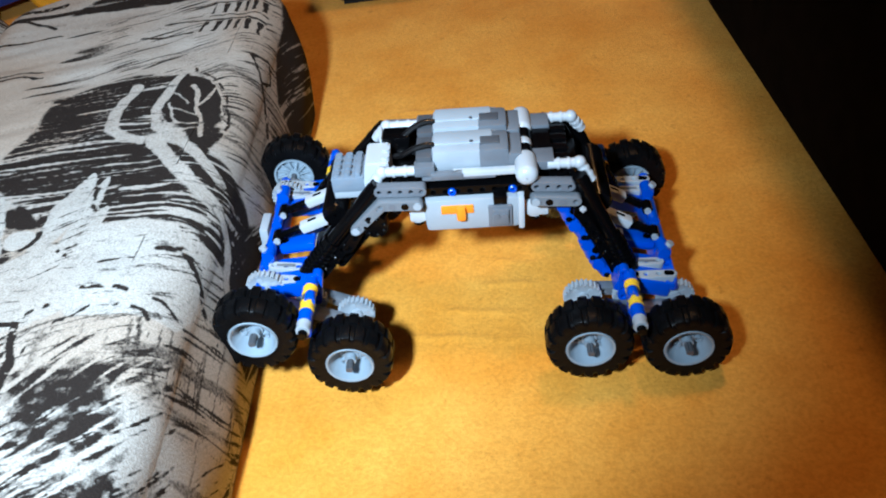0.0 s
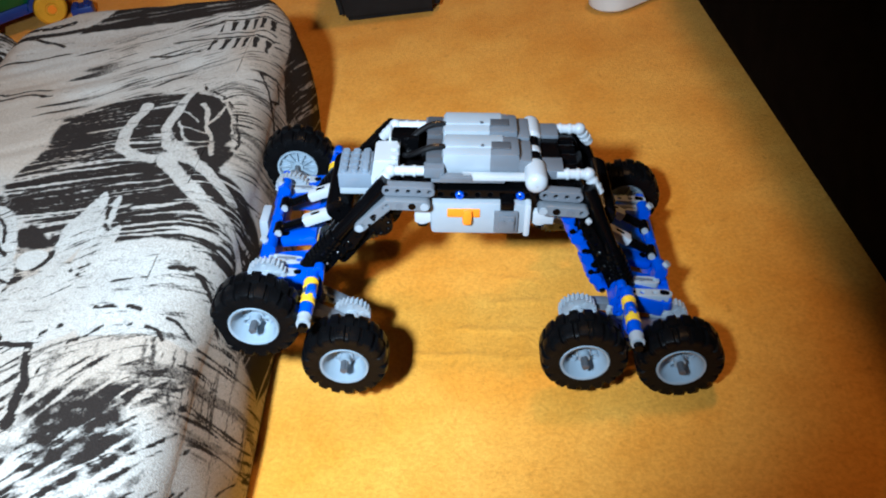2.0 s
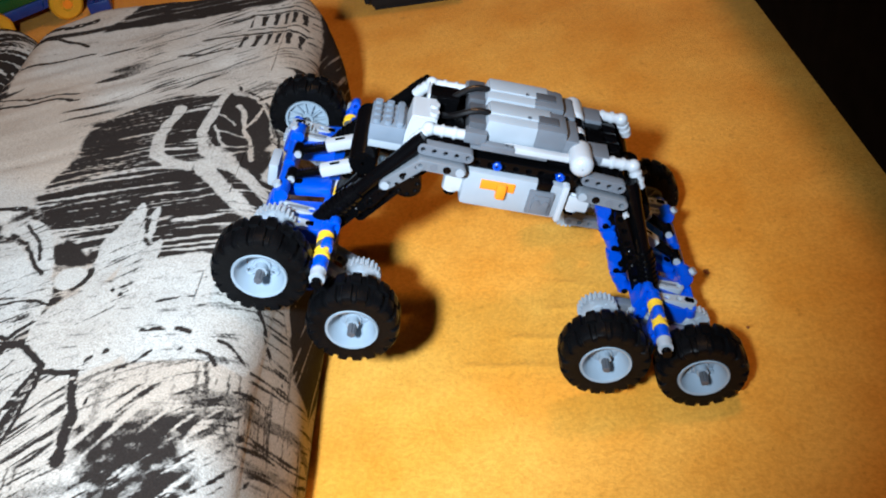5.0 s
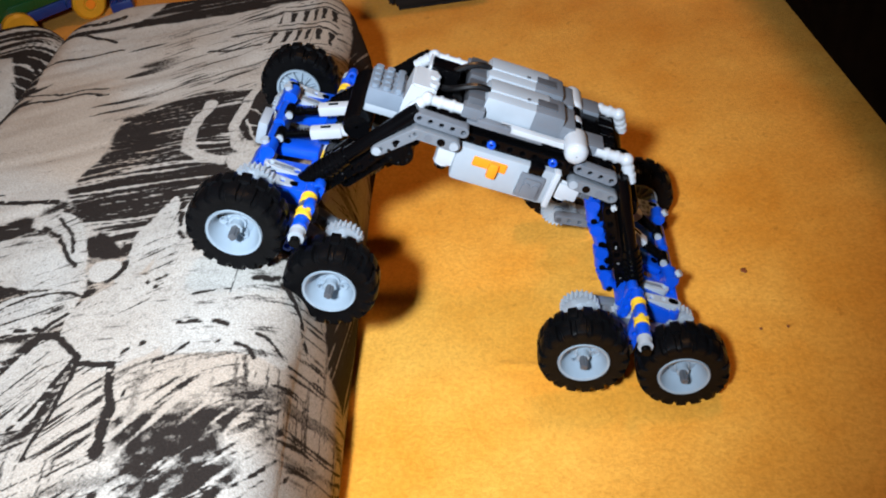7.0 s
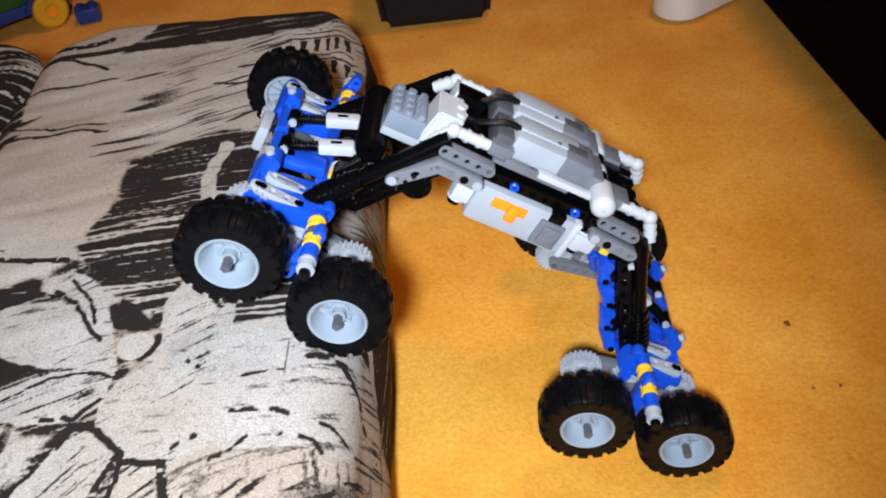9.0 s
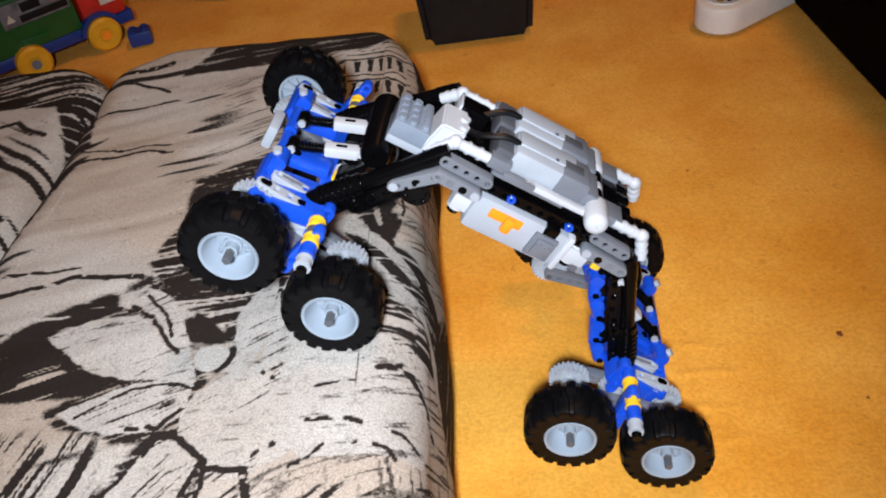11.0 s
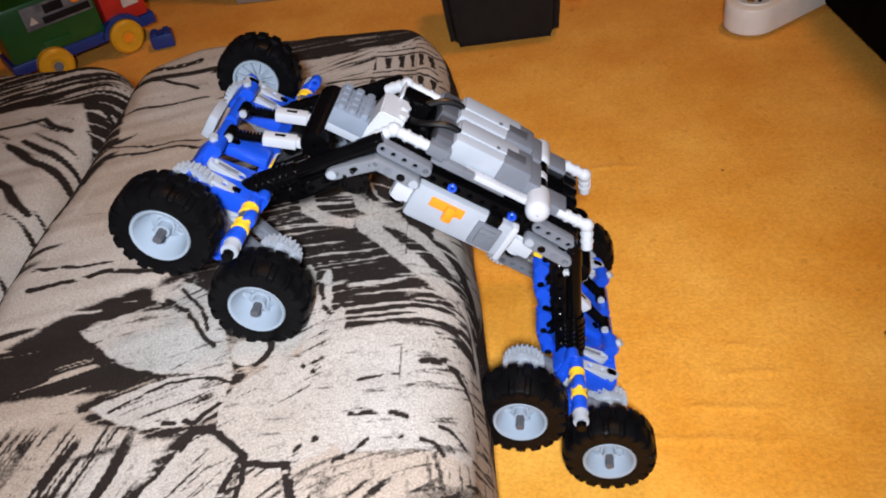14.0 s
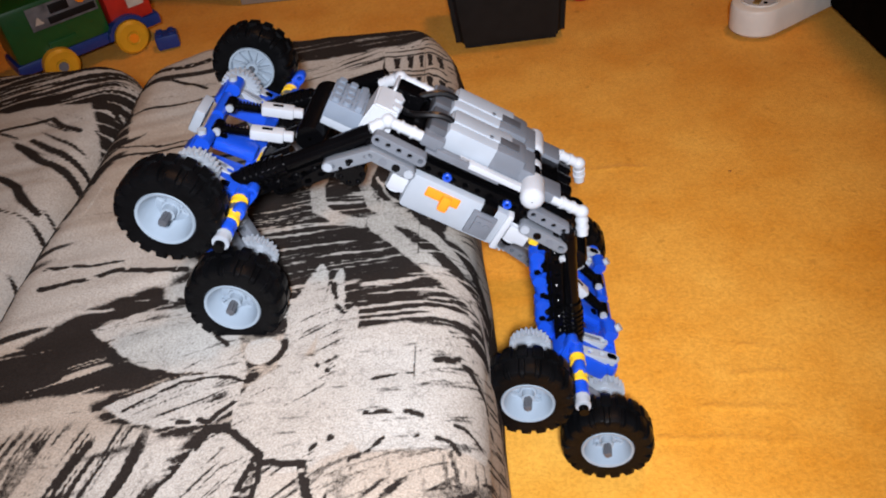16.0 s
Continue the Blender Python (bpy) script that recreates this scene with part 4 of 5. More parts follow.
        if end == "rear":
            # staggered blue connectors under the arm
            low, high = a + inward * 0.0185 + Vector((0, -sy * 0.006, 0)), b + inward * 0.0200 - d * 0.012 + Vector((0, -sy * 0.004, 0))
            run = (high - low) / 4
            for k in range(4):
                p = low + run * k + inward * (0.0014 if k % 2 else -0.0012)
                q = p + run * 0.86 + inward * (-0.0018 if k % 2 else 0.0020)
                bm = bmesh.new()
                rod(bm, p, q, 0.0050, 16)
                rod(bm, p + (q - p) * 0.62, p + (q - p) * 0.98, 0.0056, 16)
                rod(bm, q - (q - p) * 0.2 + side * 0.5, q - (q - p) * 0.2 - side * 0.68, 0.0046, 14)
                peg = part("blue_connector", bm, BLUE, axle, "blue tube connector")
                bm = bmesh.new()
                c = p + (q - p) * 0.10
                rod(bm, c - side * 0.3, c - side * 0.66, 0.0022, 12)
                part("connector_hole", bm, BLACK, peg)
            bm = bmesh.new()
            box(bm, high + d * 0.006, (0.006, 0.006, 0.010), 0.0012)
            part("yellow_stop", bm, YELLOW, axle, "yellow end stop")
        beam("blue_drop_link", 5, P(0.006, sy * 0.084, 0.028), P(-0.001, sy * 0.084, -0.006), BLUE, axle)
        beam("blue_drop_link", 4, P(0.008, sy * 0.060, 0.026), P(0.005, sy * 0.060, 0.004), BLUE, axle)
        stack("axle_bush", ((0.0045, 0.0030, BLACK), (0.0090, 0.0046, LIGHT), (0.0100, 0.0046, BLUE), (0.0085, 0.0048, YELLOW), (0.0065, 0.0044, DARK), (0.0085, 0.0048, YELLOW), (0.0100, 0.0046, BLUE)),
              P(0.004, sy * (0.117 if sy < 0 else 0.099), 0.0235 if sy < 0 else 0.0195), (0, -sy, 0.0), axle)
    return axle


def rocker(rover, end, sy):
    """A pair of dark beams with three gears, turning about the pivot; its wheels ride on it."""
    h = SPAN[end] / 2
    ob = beam(f"{end}_rocker", 9, (-h, sy * 0.076, 0), (h, sy * 0.076, 0), MID, rover, "mid grey rocker beam with gears")
    ob.data = ob.data.copy()
    ob.data.transform(ob.matrix_basis)
    ob.matrix_basis = Matrix()
    beam("rocker_beam", 9, (-h, sy * 0.050, 0), (h, sy * 0.050, 0), MID, ob)
    beam("rocker_beam", 9, (-h, sy * 0.066, -0.003), (h, sy * 0.066, -0.003), MID, ob)
    for x in (-h, 0, h):
        at(mesh_part("gear", GEARS["large"] if x else GEARS["mid"], LIGHT, ob, "light grey toothed gear"), x, sy * 0.0585, 0.001, 0, 7 * (x > 0))
    for x in (-h, h):
        bm = bmesh.new()
        rod(bm, (x, sy * 0.046, 0), (x, sy * 0.094, 0), 0.0022, 10)
        part("wheel_axle", bm, DARK, ob)
    return ob


def wheel(rover, end, sy):
    w = mesh_part("wheel", TYRE, RUBBER, rover, "black rubber balloon tyre with chunky tread on a light grey rim")
    rim = mesh_part("rim", RIM_MESH, RIM, w, "light blue-grey dished plastic rim")
    axle = mesh_part("axle_end", AXLE_END, DARK, w)
    if sy > 0:
        for o in (rim, axle):
            o.matrix_basis = Matrix.Rotation(math.pi, 4, "Z")
    return w


GEARS = {"large": gear_mesh(24, 0.0138, 0.0060), "mid": gear_mesh(20, 0.0116, 0.0060), "small": gear_mesh(12, 0.0066, 0.0060)}
TYRE, RIM_MESH, AXLE_END = tyre_mesh(), rim_mesh(), axle_end_mesh()


def cable(name, pts, r, mat, parent, label=""):
    cu = bpy.data.curves.new(name, "CURVE")
    cu.dimensions, cu.bevel_depth, cu.bevel_resolution, cu.resolution_u = "3D", r, 2, 4 if len(pts) > 20 else 10
    sp = cu.splines.new("NURBS")
    sp.points.add(len(pts) - 1)
    for q, p in zip(sp.points, pts):
        q.co = (*p, 1)
    sp.use_endpoint_u, sp.order_u = True, 4
    ob = bpy.data.objects.new(name, cu)
    me = bpy.data.meshes.new_from_object(ob)
    bpy.data.objects.remove(ob)
    me.materials.clear()
    return mesh_part(name, me, mat, parent, label)


def rover_body(rover):
    """Chassis, motors, battery box, receiver and rails, in the body's space; the rails lie at z = 0."""
    bm = bmesh.new()
    box(bm, (0.001, 0, -0.0175), (0.104, 0.054, 0.0155), 0.001)
    box(bm, (-0.058, 0, -0.024), (0.026, 0.034, 0.018), 0.001)
    box(bm, (0.064, 0, -0.022), (0.026, 0.040, 0.016), 0.001)
    part("chassis", bm, BLACK, rover, "black studless beam chassis")
    for sy in (-1, 1):
        beam("chassis_beam", 13, (-0.050, sy * 0.0315, -0.0145), (0.052, sy * 0.0315, -0.0145), BLACK, rover)
        beam("chassis_beam", 13, (-0.050, sy * 0.0300, -0.0225), (0.052, sy * 0.0300, -0.0225), BLACK, rover)
        for x in (-0.0114, 0.030):
            bm = bmesh.new()
            lathe(bm, [(0.0012, 0.0), (0.0012, -0.002), (0.0022, -0.0022), (0.0029, -0.0016), (0.0029, 0.002)], 16, Matrix.Translation((x, sy * 0.0352, -0.0145)) @ Matrix.Rotation(0 if sy < 0 else math.pi, 4, "Z"))
            part("blue_pin", bm, BLUE, rover, "blue connector pin")
        # grey side links fore and aft
        beam("grey_side_link", 4, (-0.035, sy * 0.0435, -0.0165), (-0.060, sy * 0.0435, -0.0155), LINKGREY, rover, "mid grey link with holes")
        beam("grey_side_link", 3, (-0.060, sy * 0.0437, -0.0157), (-0.0800, sy * 0.0440, -0.0355), LINKGREY, rover)
        beam("grey_side_link", 4, (0.045, sy * 0.0435, -0.0185), (0.072, sy * 0.0435, -0.0205), LINKGREY, rover, "mid grey link with holes")
        beam("black_rail_link", 4, (-0.036, sy * 0.0370, -0.0115), (-0.062, sy * 0.0370, -0.0120), BLACK, rover)
        beam("black_rail_link", 5, (0.042, sy * 0.0370, -0.0115), (0.072, sy * 0.0370, -0.0125), BLACK, rover)
        beam("black_knee", 3, (0.074, sy * 0.0435, -0.030), (0.086, sy * 0.0435, -0.050), BLACK, rover)
        beam("black_knee", 3, (-0.0760, sy * 0.0400, -0.0350), (-0.088, sy * 0.0437, -0.052), BLACK, rover)
        for x, z in ((-0.035, -0.0165), (-0.0800, -0.0355), (0.045, -0.0185)):
            bm = bmesh.new()
            rod(bm, (x, sy * 0.0395, z), (x, sy * 0.0482, z), 0.0029, 14)
            part("grey_pin", bm, LIGHT, rover, "light grey connector pin")
        # open and pinned holes in the side links, and the black knee plates that hang from them
        for x, z in ((-0.0435, -0.0162), (-0.0520, -0.0158), (0.0540, -0.0192), (0.0630, -0.0198)):
            bm = bmesh.new()
            rod(bm, (x, sy * 0.0440, z), (x, sy * 0.0476, z), 0.0026, 16)
            part("link_hole", bm, BLACK if x in (-0.0435, 0.0540) else MID, rover)
        beam("upper_side_link", 5, (-0.032, sy * 0.0390, -0.0080), (-0.060, sy * 0.0390, -0.0070), MID, rover, "mid grey upper link")
        beam("upper_side_link", 4, (0.046, sy * 0.0390, -0.0095), (0.068, sy * 0.0390, -0.0110), MID, rover)
        bm = bmesh.new()
        rod(bm, (-0.066, sy * 0.0400, -0.0330), (-0.066, sy * 0.0470, -0.0330), 0.0092, 20)
        for k in range(7):
            w = radians(20 + 52 * k)
            bmesh.ops.create_uvsphere(bm, u_segments=8, v_segments=6, radius=0.0017, matrix=Matrix.Translation((-0.066 + 0.0068 * math.cos(w), sy * 0.0468, -0.033 + 0.0068 * math.sin(w))))
        part("black_hub", bm, BLACK, rover, "black studded hub")
        bm = bmesh.new()
        box(bm, (0.0765, sy * 0.0470, -0.0270), (0.0042, 0.0030, 0.0014), 0.0003)
        box(bm, (0.0765, sy * 0.0470, -0.0270), (0.0014, 0.0030, 0.0042), 0.0003)
        part("cross_axle", bm, WHITE, rover, "light cross-shaped axle end")
        # white tube rails with angled connectors
        y = sy * 0.0285
        for a, b, c in (((-0.034, y, 0.0), (-0.0585, y, 0.0), (-0.068, sy * 0.031, -0.0115)), ((0.054, y, -0.001), (0.0755, y, -0.001), (0.084, sy * 0.032, -0.0140))):
            a, b, c = Vector(a), Vector(b), Vector(c)
            bm = bmesh.new()
            rod(bm, a, b, 0.0034, 16)
            bmesh.ops.create_uvsphere(bm, u_segments=16, v_segments=10, radius=0.0046, matrix=Matrix.Translation(b))
            rod(bm, b, c, 0.0036, 16)
            for p, q in ((a, b), (b, c)):
                for k in (0.30, 0.62):
                    m = p.lerp(q, k)
                    rod(bm, m, m + (q - p).normalized() * 0.0018, 0.0042, 16)
            part("rail_connector", bm, WHITE, rover, "white angled tube connector")
        bm = bmesh.new()
        box(bm, (-0.029, y, 0.001), (0.014, 0.0085, 0.0080), 0.0010)
        part("rail_block", bm, MID, rover)
        # stepped plates under the motors
        bm = bmesh.new()
        box(bm, (-0.006, sy * 0.0308, -0.0050), (0.050, 0.0050, 0.0026), 0.0006)
        part("side_plate", bm, MID, rover, "mid grey plate")
        bm = bmesh.new()
        box(bm, (0.012, sy * 0.0312, -0.0020), (0.044, 0.0055, 0.0038), 0.0006)
        part("side_plate", bm, WHITE, rover, "white plate")
        bm = bmesh.new()
        box(bm, (-0.014, sy * 0.0326, -0.0018), (0.022, 0.0052, 0.0034), 0.0006)
        part("side_plate", bm, MID, rover)
    # two motors side by side
    for y in (-0.0145, 0.0145):
        bm = bmesh.new()
        box(bm, (0.000, y, 0.0045), (0.048, 0.0260, 0.0170), 0.0045)
        box(bm, (-0.002, y + 0.003, 0.0122), (0.040, 0.0150, 0.0040), 0.0014)
        motor = part("motor", bm, LIGHT, rover, "light grey electric motor with mid grey end")
        bm = bmesh.new()
        box(bm, (0.0185, y - 0.002, 0.0055), (0.021, 0.0245, 0.0168), 0.004)
        box(bm, (0.0315, y, 0.0020), (0.012, 0.0262, 0.0130), 0.002)
        part("motor_end", bm, MID, motor, "mid grey motor end")
        bm = bmesh.new()
        box(bm, (0.016, y - 0.0035, 0.0142), (0.013, 0.0085, 0.0014), 0.0005)
        part("motor_inlay", bm, DARK, motor)
        bm = bmesh.new()
        box(bm, (0.0035, y - 0.0035, 0.0143), (0.0022, 0.0022, 0.0008), 0.0002)
        part("motor_dimple", bm, DARK, motor)
        bm = bmesh.new()
        box(bm, (-0.0005, y - 0.0095, 0.0108), (0.034, 0.0012, 0.0035), 0.0004)
        box(bm, (-0.0005, y + 0.0098, 0.0108), (0.034, 0.0012, 0.0035), 0.0004)
        part("motor_groove", bm, MID, motor)
        bm = bmesh.new()
        box(bm, (-0.029, y, 0.0025), (0.011, 0.0245, 0.0135), 0.001)
        part("motor_gearbox", bm, DARK, motor, "dark grey motor gearbox")
        cable("motor_cable", [(-0.022, y - 0.003, 0.012), (-0.034, y - 0.004, 0.0165), (-0.043, y - 0.008, 0.006), (-0.050, y * 0.5 - 0.004, 0.001)], 0.0021, CABLE, rover, "black flat motor cable")
    for y in (-0.022, 0.022):
        bm = bmesh.new()
        box(bm, (0.0475, y, -0.0010), (0.0225, 0.0165, 0.0070), 0.0008)
        part("rear_plate", bm, MID, rover, "mid grey rear plate")
    bm = bmesh.new()
    box(bm, (0.049, 0, -0.003), (0.019, 0.028, 0.006), 0.0008)
    for k in range(4):
        box(bm, (0.062, -0.018 + 0.012 * k, -0.008), (0.016, 0.0075, 0.012), 0.0012)
    part("rear_block", bm, BLACK, rover)
    # cross bar of white capsules and black rings
    for y0, y1, r, mat in ((-0.046, -0.0195, 0.0076, WHITE), (-0.0193, -0.0110, 0.0058, BLACK), (-0.0108, -0.0035, 0.0056, WHITE), (-0.0033, 0.0080, 0.0058, BLACK), (0.0082, 0.036, 0.0070, WHITE)):
        bm = bmesh.new()
        n = 6
        k = 0.0055 if mat is WHITE and r > 0.006 else 0.0010
        prof = [(0.0004, y0)] + [(r - k + k * math.sin(a), y0 + k - k * math.cos(a)) for a in np.linspace(0, math.pi / 2, n)] + [(r - k + k * math.cos(a), y1 - k + k * math.sin(a)) for a in np.linspace(0, math.pi / 2, n)] + [(0.0004, y1)]
        lathe(bm, prof, 24, Matrix.Translation((0.0395, 0, 0.0005)))
        bmesh.ops.recalc_face_normals(bm, faces=bm.faces)
        part("roll_bar_capsule", bm, mat, rover, "white rounded capsule" if mat is WHITE else "black ring")
    # battery box on the near flank
    bm = bmesh.new()
    box(bm, (0.0015, -0.0285, -0.0320), (0.066, 0.0235, 0.0270), 0.0040)
    battery = part("battery_box", bm, LIGHT, rover, "light grey battery box with an orange slide switch")
    bm = bmesh.new()
    box(bm, (-0.0085, -0.0404, -0.0262), (0.0225, 0.0020, 0.0068), 0.0007)
    sw = part("switch_plate", bm, ORANGE, battery, "orange switch plate")
    bm = bmesh.new()
    box(bm, (-0.0060, -0.0425, -0.0285), (0.0068, 0.0048, 0.0115), 0.0024)
    part("switch_knob", bm, ORANGE, sw)
    bm = bmesh.new()
    box(bm, (0.0208, -0.0395, -0.0330), (0.0165, 0.0060, 0.0180), 0.0008)
    box(bm, (0.0211, -0.0430, -0.0325), (0.0110, 0.0030, 0.0125), 0.0006)
    for k in (-1, 1):
        rod(bm, (0.0211 + 0.003 * k, -0.0438, -0.031), (0.0211 + 0.003 * k, -0.0454, -0.031), 0.0022, 12)
    part("power_plug", bm, MID, battery, "mid grey stacked power plug")
    bm = bmesh.new()
    box(bm, (0.0211, -0.0370, -0.0205), (0.0095, 0.0080, 0.0070), 0.0008)
    part("plug_lead", bm, BLACK, battery)
    bm = bmesh.new()
    box(bm, (0.0355, -0.0285, -0.0320), (0.0045, 0.0255, 0.0285), 0.0018)
    part("battery_cap", bm, WHITE, battery, "white end cap")
    for x, k in ((-0.0350, -1), (0.0470, 1)):
        bm = bmesh.new()
        box(bm, (x, -0.0290, -0.0330), (0.0150, 0.0150, 0.0115), 0.0015)
        rod(bm, (x - 0.002, -0.0290, -0.041), (x - 0.002, -0.0290, -0.026), 0.0058, 16)
        part("battery_mount", bm, WHITE, rover, "white battery mount")
        bm = bmesh.new()
        rod(bm, (x - 0.002, -0.0290, -0.0448), (x - 0.002, -0.0290, -0.0410), 0.0040, 14)
        part("mount_peg", bm, BLACK, rover)
    # infrared receiver in front
    bm = bmesh.new()
    box(bm, (-0.0840, -0.0090, -0.0130), (0.0230, 0.0290, 0.0120), 0.001)
    for i in range(3):
        for j in range(4):
            rod(bm, (-0.0915 + 0.0074 * i, -0.0195 + 0.0072 * j, -0.0075), (-0.0915 + 0.0074 * i, -0.0195 + 0.0072 * j, -0.0042), 0.0026, 12)
    box(bm, (-0.0765, -0.0090, -0.0060), (0.0040, 0.0270, 0.0050), 0.0012)
    part("receiver", bm, STUDGREY, rover, "glossy blue-grey receiver with studs")
    bm = bmesh.new()
    box(bm, (-0.0830, -0.0090, -0.0215), (0.0240, 0.0280, 0.0060), 0.001)
    part("receiver_base", bm, LIGHT, rover)
    bm = bmesh.new()
    r = bmesh.ops.create_cube(bm, size=1)
    for v in r["verts"]:
        front = v.co.x < 0
        v.co = Vector((-0.0640 + v.co.x * 0.0200 + (0.004 if front and v.co.z > 0 else 0.0), -0.0110 + v.co.y * 0.0260, -0.0070 + v.co.z * 0.0230))
    bmesh.ops.bevel(bm, geom=bm.edges[:], offset=0.0012, segments=2, affect="EDGES")
    part("receiver_head", bm, WHITE, rover, "white receiver head")
    bm = bmesh.new()
    for y in (-0.018, -0.009):
        rod(bm, (-0.0560, y, 0.003), (-0.0560, y, 0.0065), 0.0030, 14)
    part("head_stud", bm, WHITE, rover)
    bm = bmesh.new()
    box(bm, (-0.0500, 0.0090, -0.0010), (0.0190, 0.0150, 0.0160), 0.002)
    part("receiver_window", bm, BLACK, rover, "glossy black infrared window")
    bm = bmesh.new()
    box(bm, (-0.0605, 0.0090, 0.0020), (0.0016, 0.0160, 0.0110), 0.0005)
    part("receiver_strip", bm, WHITE, rover)
    for x, z in ((-0.096, -0.034), (0.090, -0.036)):
        bm = bmesh.new()
        lathe(bm, [(0.0010, -0.030)] + [(0.0086 + 0.0010 * (k % 2), -0.030 + 0.0030 * (k // 2 + k % 2)) for k in range(40)] + [(0.0010, 0.030)], 24, Matrix.Translation((x, 0, z)))
        bmesh.ops.recalc_face_normals(bm, faces=bm.faces)
        part("ribbed_drum", bm, BLACK, rover, "black ribbed drum between the arms")
    at(mesh_part("drive_gear", GEARS["large"].copy(), DARK, rover, "dark grey drive gear"), 0.060, -0.022, -0.036, 70)
    bm = bmesh.new()
    box(bm, (0.062, 0, -0.0375), (0.030, 0.052, 0.0045), 0.001)
    part("belly_plate", bm, MID, rover, "mid grey belly plate")
    at(mesh_part("drive_gear", GEARS["mid"].copy(), BLACK, rover), -0.076, -0.036, -0.036)


rover = tagged(new("rover"), "eight-wheeled blue, black and grey toy rover climbing onto a cushion", "toy rover")
rover_body(rover)
AXLES = {end: leg(rover, end) for end in ("front", "rear")}
RIDERS = {(end, sy): (rocker(rover, end, sy), wheel(rover, end, sy), wheel(rover, end, sy)) for end in ("front", "rear") for sy in (-1, 1)}


# ---- things behind ----
def storage_box():
    top = new("storage_box")
    bm = bmesh.new()
    r = bmesh.ops.create_cube(bm, size=1)
    for v in r["verts"]:
        k = 1.0 if v.co.z > 0 else 0.90
        v.co = Vector((v.co.x * 0.150 * k, v.co.y * 0.11 * k, v.co.z * 0.10))
    bmesh.ops.bevel(bm, geom=bm.edges[:], offset=0.010, segments=3, affect="EDGES")
    b = part("box_body", bm, BINBLACK, top, "matt black plastic tub")
    b.matrix_basis = pose(0, 0, 0.05)
    bm = bmesh.new()
    box(bm, (0, 0, 0.103), (0.158, 0.118, 0.010), 0.004)
    part("box_lid", bm, BINBLACK, top)
    bm = bmesh.new()
    box(bm, (-0.035, -0.048, 0.111), (0.062, 0.022, 0.007), 0.003)
    part("yellow_tray", bm, YELLOW, top, "yellow insert")
    top.matrix_basis = pose(-0.139, 0.704, 0, 0, 0, 4)
    tagged(top, "black plastic storage box with a yellow insert on the carpet", "storage box")


def power_strip():
    top = new("power_strip")
    bm = bmesh.new()
    half, length, h = 0.031, 0.10, 0.017
    ring = [(length + half * math.cos(radians(k)), half * math.sin(radians(k))) for k in range(-90, 91, 12)] + [(-length + half * math.cos(radians(k)), half * math.sin(radians(k))) for k in range(90, 271, 12)]
    levels = []
    for z, inset in ((-h, 0.003), (-h + 0.003, 0.0), (h - 0.005, 0.0), (h - 0.0015, 0.0015), (h, 0.005)):
        k = 1 - inset / half
        levels.append([bm.verts.new((math.copysign(length, x) + (x - math.copysign(length, x)) * k, y * k, z)) for x, y in ring])
    for lo, up in zip(levels, levels[1:]):
        for k in range(len(ring)):
            bm.faces.new((lo[k], lo[(k + 1) % len(ring)], up[(k + 1) % len(ring)], up[k]))
    bm.faces.new(levels[-1])
    bm.faces.new(levels[0][::-1])
    b = part("strip_body", bm, CREAM, top, "cream plastic socket strip")
    b.matrix_basis = pose(0.131, 0, 0.019)
    for k in range(3):
        x = 0.034 + 0.062 * k
        bm = bmesh.new()
        lathe(bm, [(0.0195, 0.0), (0.0215, 0.0016), (0.0225, 0.0)], 28, pose(x, 0, 0.0362, 90))
        part("socket_rim", bm, CREAM, top)
        bm = bmesh.new()
        lathe(bm, [(0.0003, 0.0003), (0.0190, 0.0003)], 28, pose(x, 0, 0.0363, 90))
        part("socket_well", bm, WHITE, top)
        bm = bmesh.new()
        box(bm, (x, 0, 0.0375), (0.030, 0.0075, 0.0022), 0.0006, Matrix.Translation((x, 0, 0)) @ Matrix.Rotation(0.35, 4, "Z") @ Matrix.Translation((-x, 0, 0)))
        part("earth_clip", bm, BRASS, top, "dull brass earth clip")
        for s in (-1, 1):
            bm = bmesh.new()
            rod(bm, (x + 0.004 * s, 0.0110 * s, 0.0362), (x + 0.004 * s, 0.0110 * s, 0.0374), 0.0024, 12)
            part("socket_hole", bm, BLACK, top)
    top.matrix_basis = pose(0.132, 0.622, 0, 0, 0, 36)
    tagged(top, "cream plastic power strip with empty sockets on the carpet", "power strip")


